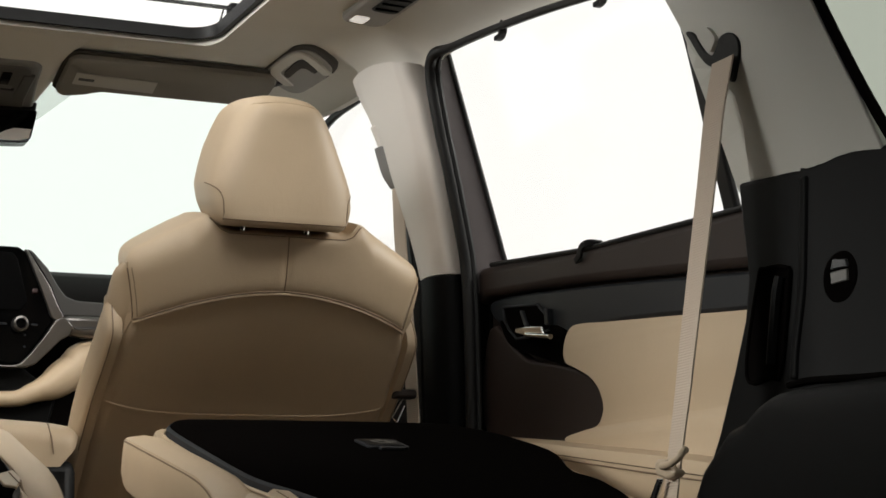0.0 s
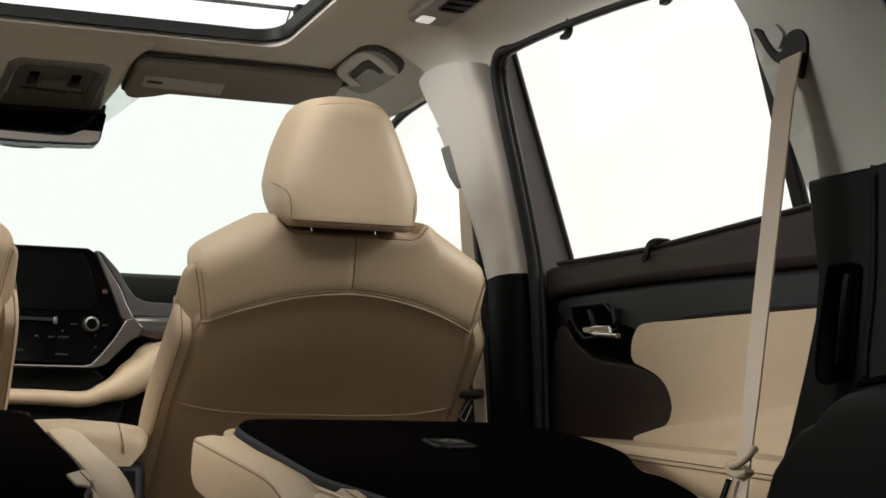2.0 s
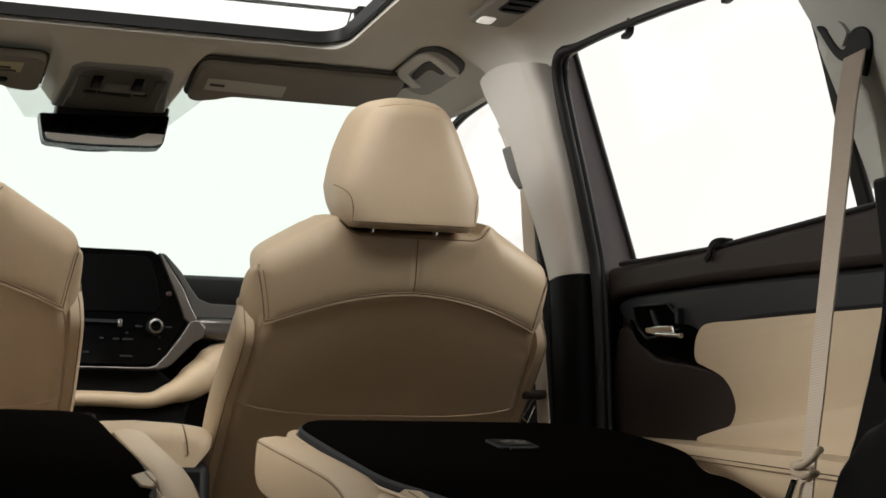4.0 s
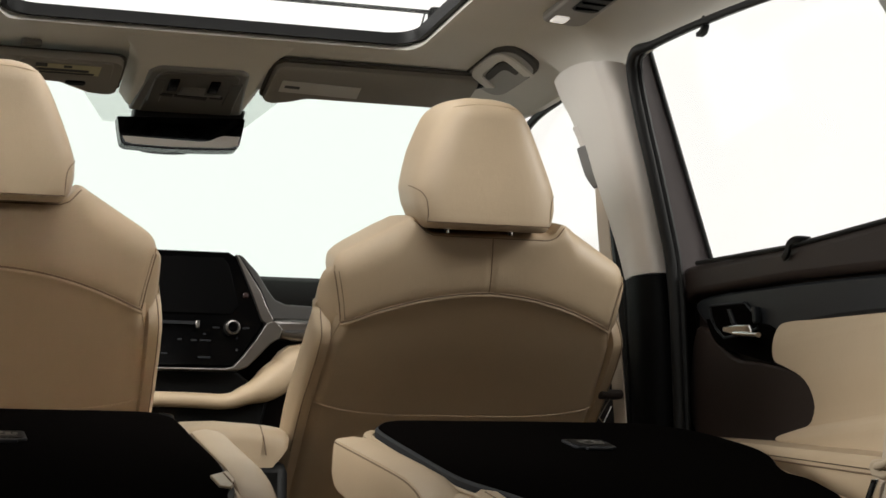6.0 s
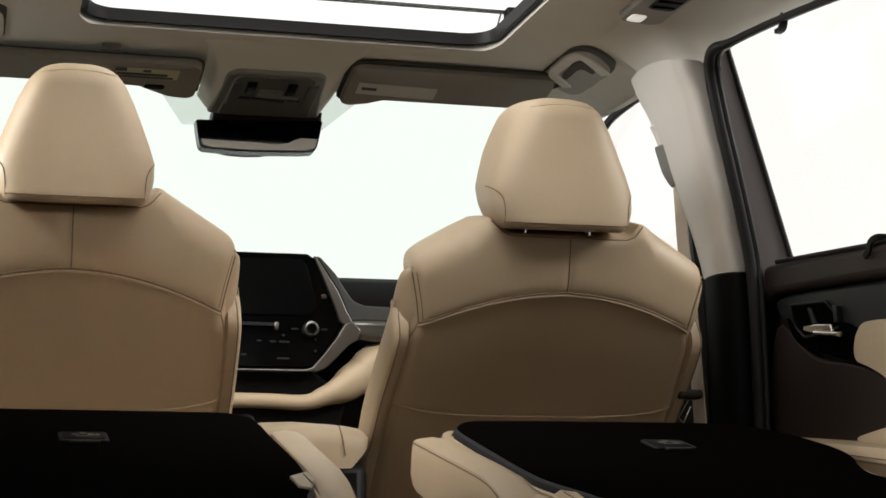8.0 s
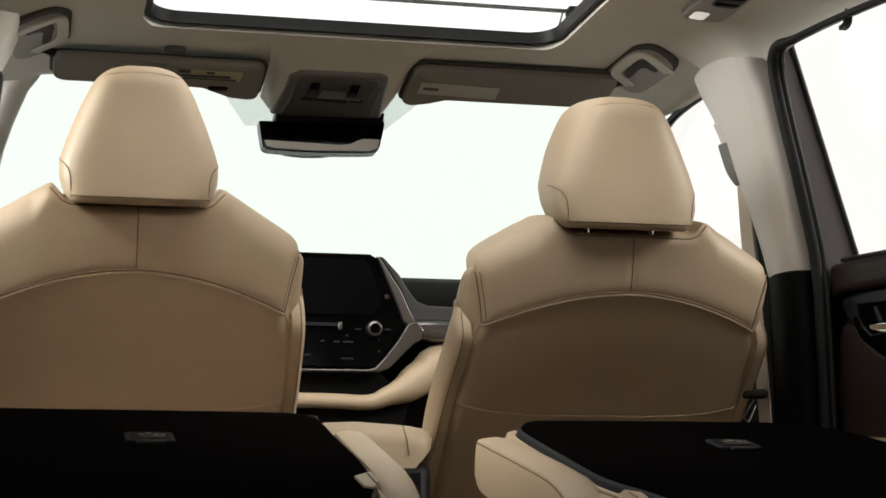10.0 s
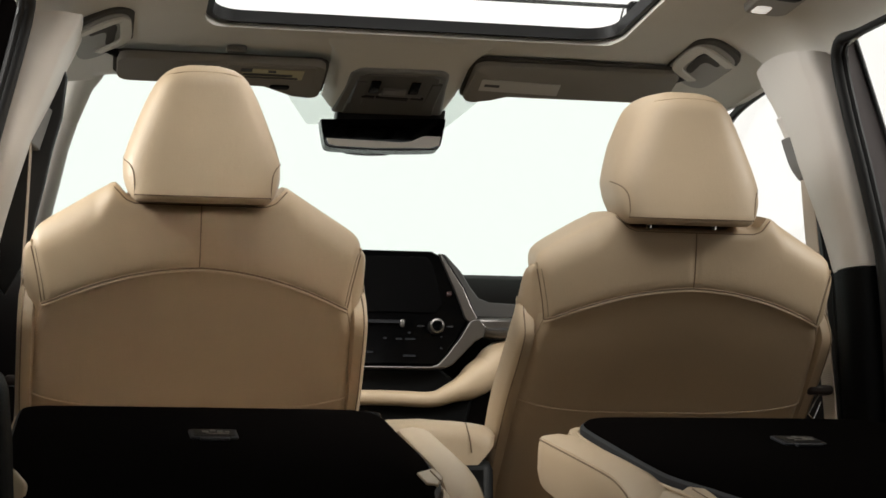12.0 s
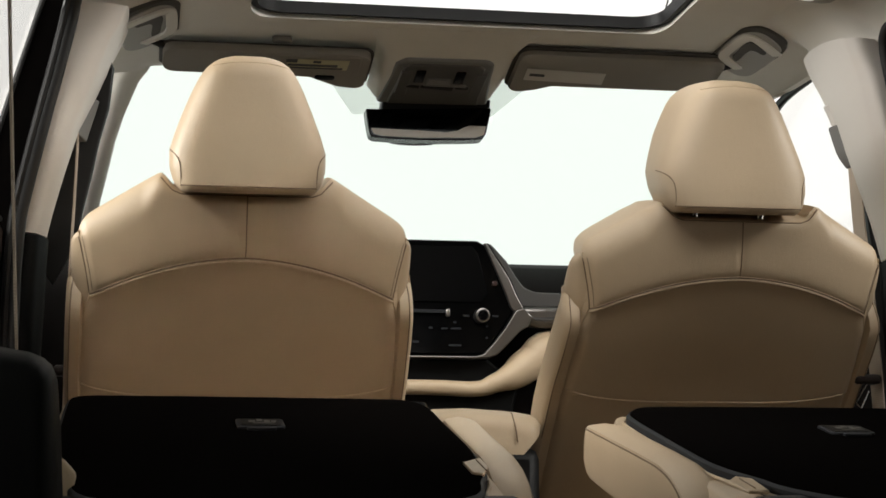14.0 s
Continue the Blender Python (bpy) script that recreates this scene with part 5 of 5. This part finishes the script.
hanger = tagged(part("coat_clip", prism([(x, y, 1.2615 - 0.02 * (y - 0.41)) for x, y in rounded_rect(-0.316, -0.281, 0.400, 0.418, 0.006, 4, 2)], (0, 0, 0.010)), GREYPLASTIC, bevel=0.002), "small dark grey clip set in the headliner", "clip")


def grab_handle(s):
    h = empty("grab_handle", (s * 0.52, 0.33, 1.26), "grey plastic grab handle folded into the roof edge", "grab handle", "grab handles")
    f = lambda x, y, out=0.0: Vector((s * (x - 0.24 * out), y, 1.266 - 0.25 * (x - 0.50) - 0.97 * out))
    line = lambda pts, out: [f(v.x, v.y, out) for v in smooth_line([(x, y, 0) for x, y in pts], 5, closed=True)]
    rim = [(0.479, 0.404), (0.472, 0.333), (0.473, 0.270), (0.483, 0.235), (0.504, 0.219), (0.532, 0.232), (0.562, 0.262), (0.572, 0.297), (0.572, 0.366), (0.569, 0.435), (0.550, 0.456), (0.515, 0.440)]
    # shade round the grip and in its hole is painted as dark plates
    part("recess", prism(line([(0.522 + (x - 0.522) * 1.04, 0.328 + (y - 0.337) * 0.98) for x, y in rim], 0.0), (s * 0.004, 0, 0.02)), RECESS_SHADE, h, "recess behind the grip, its shade painted dark", bevel=0.002)
    part("handle_base", prism(line([(0.526 + (x - 0.522) * 0.90, 0.348 + (y - 0.337) * 0.98) for x, y in rim], 0.002), (s * 0.004, 0, 0.01)), FITTING, h, "grey handle base", bevel=0.001)
    hole = [(0.507, 0.339), (0.505, 0.300), (0.512, 0.280), (0.527, 0.288), (0.548, 0.309), (0.547, 0.323), (0.529, 0.316), (0.522, 0.331), (0.523, 0.389), (0.510, 0.378)]
    part("finger_hole", prism(line(hole, 0.0035), (s * 0.001, 0, 0.003)), RECESS_SHADE, h, "finger hole, its shade painted dark", bevel=0.0005)
    grip = smooth_line([(0.567, 0.305, 0.003), (0.541, 0.281, 0.004), (0.517, 0.260, 0.005), (0.500, 0.254, 0.005), (0.493, 0.272, 0.005), (0.491, 0.316, 0.005), (0.491, 0.361, 0.005), (0.498, 0.386, 0.005), (0.514, 0.405, 0.004), (0.537, 0.425, 0.003)], 4)
    part("grip", sweep([f(v.x, v.y, v.z) for v in grip], 0, flat=(0.019, 0.005), up=(-s * 0.24, 0, -0.97)), LINER, h, "grey grip", bevel=0.0024, segments=3)
    return h


grab_handle(1)
grab_handle(-1)

for s in (1, -1):
    m = empty("roof_lamp", (s * 0.52, -0.02, 1.262), "grey roof lamp with a clear lens and an air vent", "roof lamp", "roof lamps")
    f = lambda x, y, n=0.0: Vector((s * x, y, 1.268 - 0.06 * (x - 0.44) - n))
    part("bezel", prism([f(x, y, 0.005) for x, y in rounded_rect(0.484, 0.558, -0.18, 0.040, 0.02, 5, 3)], (0, 0, 0.02)), FITTING, m, "grey bezel", bevel=0.004)
    part("lens", prism([f(x, y, 0.007) for x, y in rounded_rect(0.496, 0.522, -0.006, 0.028, 0.006, 4, 2)], (0, 0, 0.01)), LENS, m, "lit pale lamp lens", bevel=0.002)
    part("vent", prism([f(x, y, 0.0065) for x, y in rounded_rect(0.505, 0.550, -0.155, -0.04, 0.012, 4, 3)], (0, 0, 0.01)), BLACK, m, "black air vent", bevel=0.002)
    for k in range(4):
        part("vent_slat", block(s * 0.5275 - 0.02, s * 0.5275 + 0.02, -0.145 + k * 0.028, -0.140 + k * 0.028, 1.2535, 1.2575), CHARCOAL, m, bevel=0.001)

# ---- seat belts ----
for s in (1, -1):
    belt = empty("rear_seat_belt", (s * 0.68, -0.75, 0.5), "beige seat belt hanging from the rear pillar", "seat belt", "seat belts")
    run = smooth_line([(s * x, y, z) for x, y, z in (((0.669, -0.783, 0.999), (0.655, -0.780, 0.931), (0.642, -0.781, 0.858), (0.625, -0.779, 0.755), (0.608, -0.776, 0.650), (0.600, -0.771, 0.583), (0.592, -0.764, 0.517), (0.582, -0.757, 0.43)) if s > 0 else ((0.6674, -0.79, 1.0179), (0.6621, -0.79, 0.9118), (0.6539, -0.79, 0.7564), (0.6468, -0.79, 0.6273), (0.6442, -0.79, 0.583)))], 8)
    ribbon = []
    for n, at in enumerate(run):
        turn = 0.02 + (0.23 if s > 0 else 0.03) * n / (len(run) - 1)
        across, thin = Vector((s * turn, 1, 0)).normalized() * 0.0235, Vector((-1, s * turn, 0)).normalized() * 0.0011
        ribbon.append([at + across + thin, at - across + thin, at - across - thin, at + across - thin])
    part("webbing", loft(ribbon), BELT, belt, "ribbed beige webbing")
    if s > 0:
        part("latch_tongue", prism([(0.574, y, z) for y, z in ((-0.742, 0.503), (-0.748, 0.509), (-0.762, 0.508), (-0.776, 0.498), (-0.790, 0.494), (-0.786, 0.487), (-0.768, 0.484), (-0.746, 0.490))], (0.016, 0, 0)), LATCH, belt, "beige latch holder", bevel=0.004, segments=3)
        part("latch_loop", sweep(smooth_line([(x, y, z) for x, y, z in ((0.572, -0.764, 0.500), (0.570, -0.786, 0.502), (0.572, -0.802, 0.509), (0.580, -0.800, 0.517), (0.590, -0.788, 0.518))], 5), 0.0045, 10), LATCH, belt, "beige loop round the webbing")
        part("tongue_metal", prism([(0.578, y, z) for y, z in ((-0.742, 0.487), (-0.756, 0.486), (-0.732, 0.452), (-0.716, 0.452))], (0.003, 0, 0)), CHROME, belt, "steel belt tongue", bevel=0.001)
        part("tongue_slot", prism([(0.577, y, z) for y, z in ((-0.744, 0.482), (-0.749, 0.482), (-0.730, 0.456), (-0.725, 0.456))], (0.001, 0, 0)), BLACK, belt, "slot in the tongue", smooth=False)

for s in (1, -1):
    b = empty("front_seat_belt", (s * 0.64, 0.14, 0.6), "beige front seat belt on the centre pillar", "seat belt", "seat belts")
    shift, jut = (0.0, -0.007) if s > 0 else (-0.020, -0.020)
    part("belt_guide", sweep(smooth_line([(s * (0.637 + jut), 0.200, 1.098), (s * (0.643 + jut), 0.199, 1.075), (s * (0.650 + jut), 0.196, 1.050), (s * (0.655 + shift), 0.192, 1.030)], 5), 0, flat=(0.030, 0.022), up=(s, 0.6, 0)), GREYPLASTIC, b, "grey belt guide", bevel=0.008, segments=3)
    part("guide_cap", sweep(smooth_line([(s * (0.640 + jut), 0.20, 1.096), (s * (0.633 + jut), 0.203, 1.118), (s * (0.626 + jut), 0.206, 1.136)], 4), 0, flat=(0.022, 0.018), up=(s, 0.6, 0)), PILLAR, b, "pale grey guide cap", bevel=0.006)
    part("webbing", sweep(smooth_line([(s * (0.652 + shift), 0.192, 1.036), (s * (0.655 + shift), 0.188, 0.92), (s * (0.658 + shift), 0.170, 0.80), (s * (0.660 + shift), 0.150, 0.58), (s * (0.662 + shift), 0.14, 0.35)], 6), 0, flat=(0.047, 0.002), up=(1, 0, 0)), BELT, b, "beige webbing")
    part("latch_tongue", block(min(s * (0.612 + shift), s * 0.656), max(s * (0.612 + shift), s * 0.656), 0.125, 0.155, 0.652, 0.668), BROWN, b, "dark brown latch holder", bevel=0.006, segments=3)
    part("tongue_metal", sweep([(s * (0.630 + shift), 0.130, 0.652), (s * (0.612 + shift), 0.130, 0.62), (s * (0.620 + shift), 0.130, 0.612), (s * (0.634 + shift), 0.130, 0.640)], 0.0016, 6), CHROME, b, "steel belt tongue")
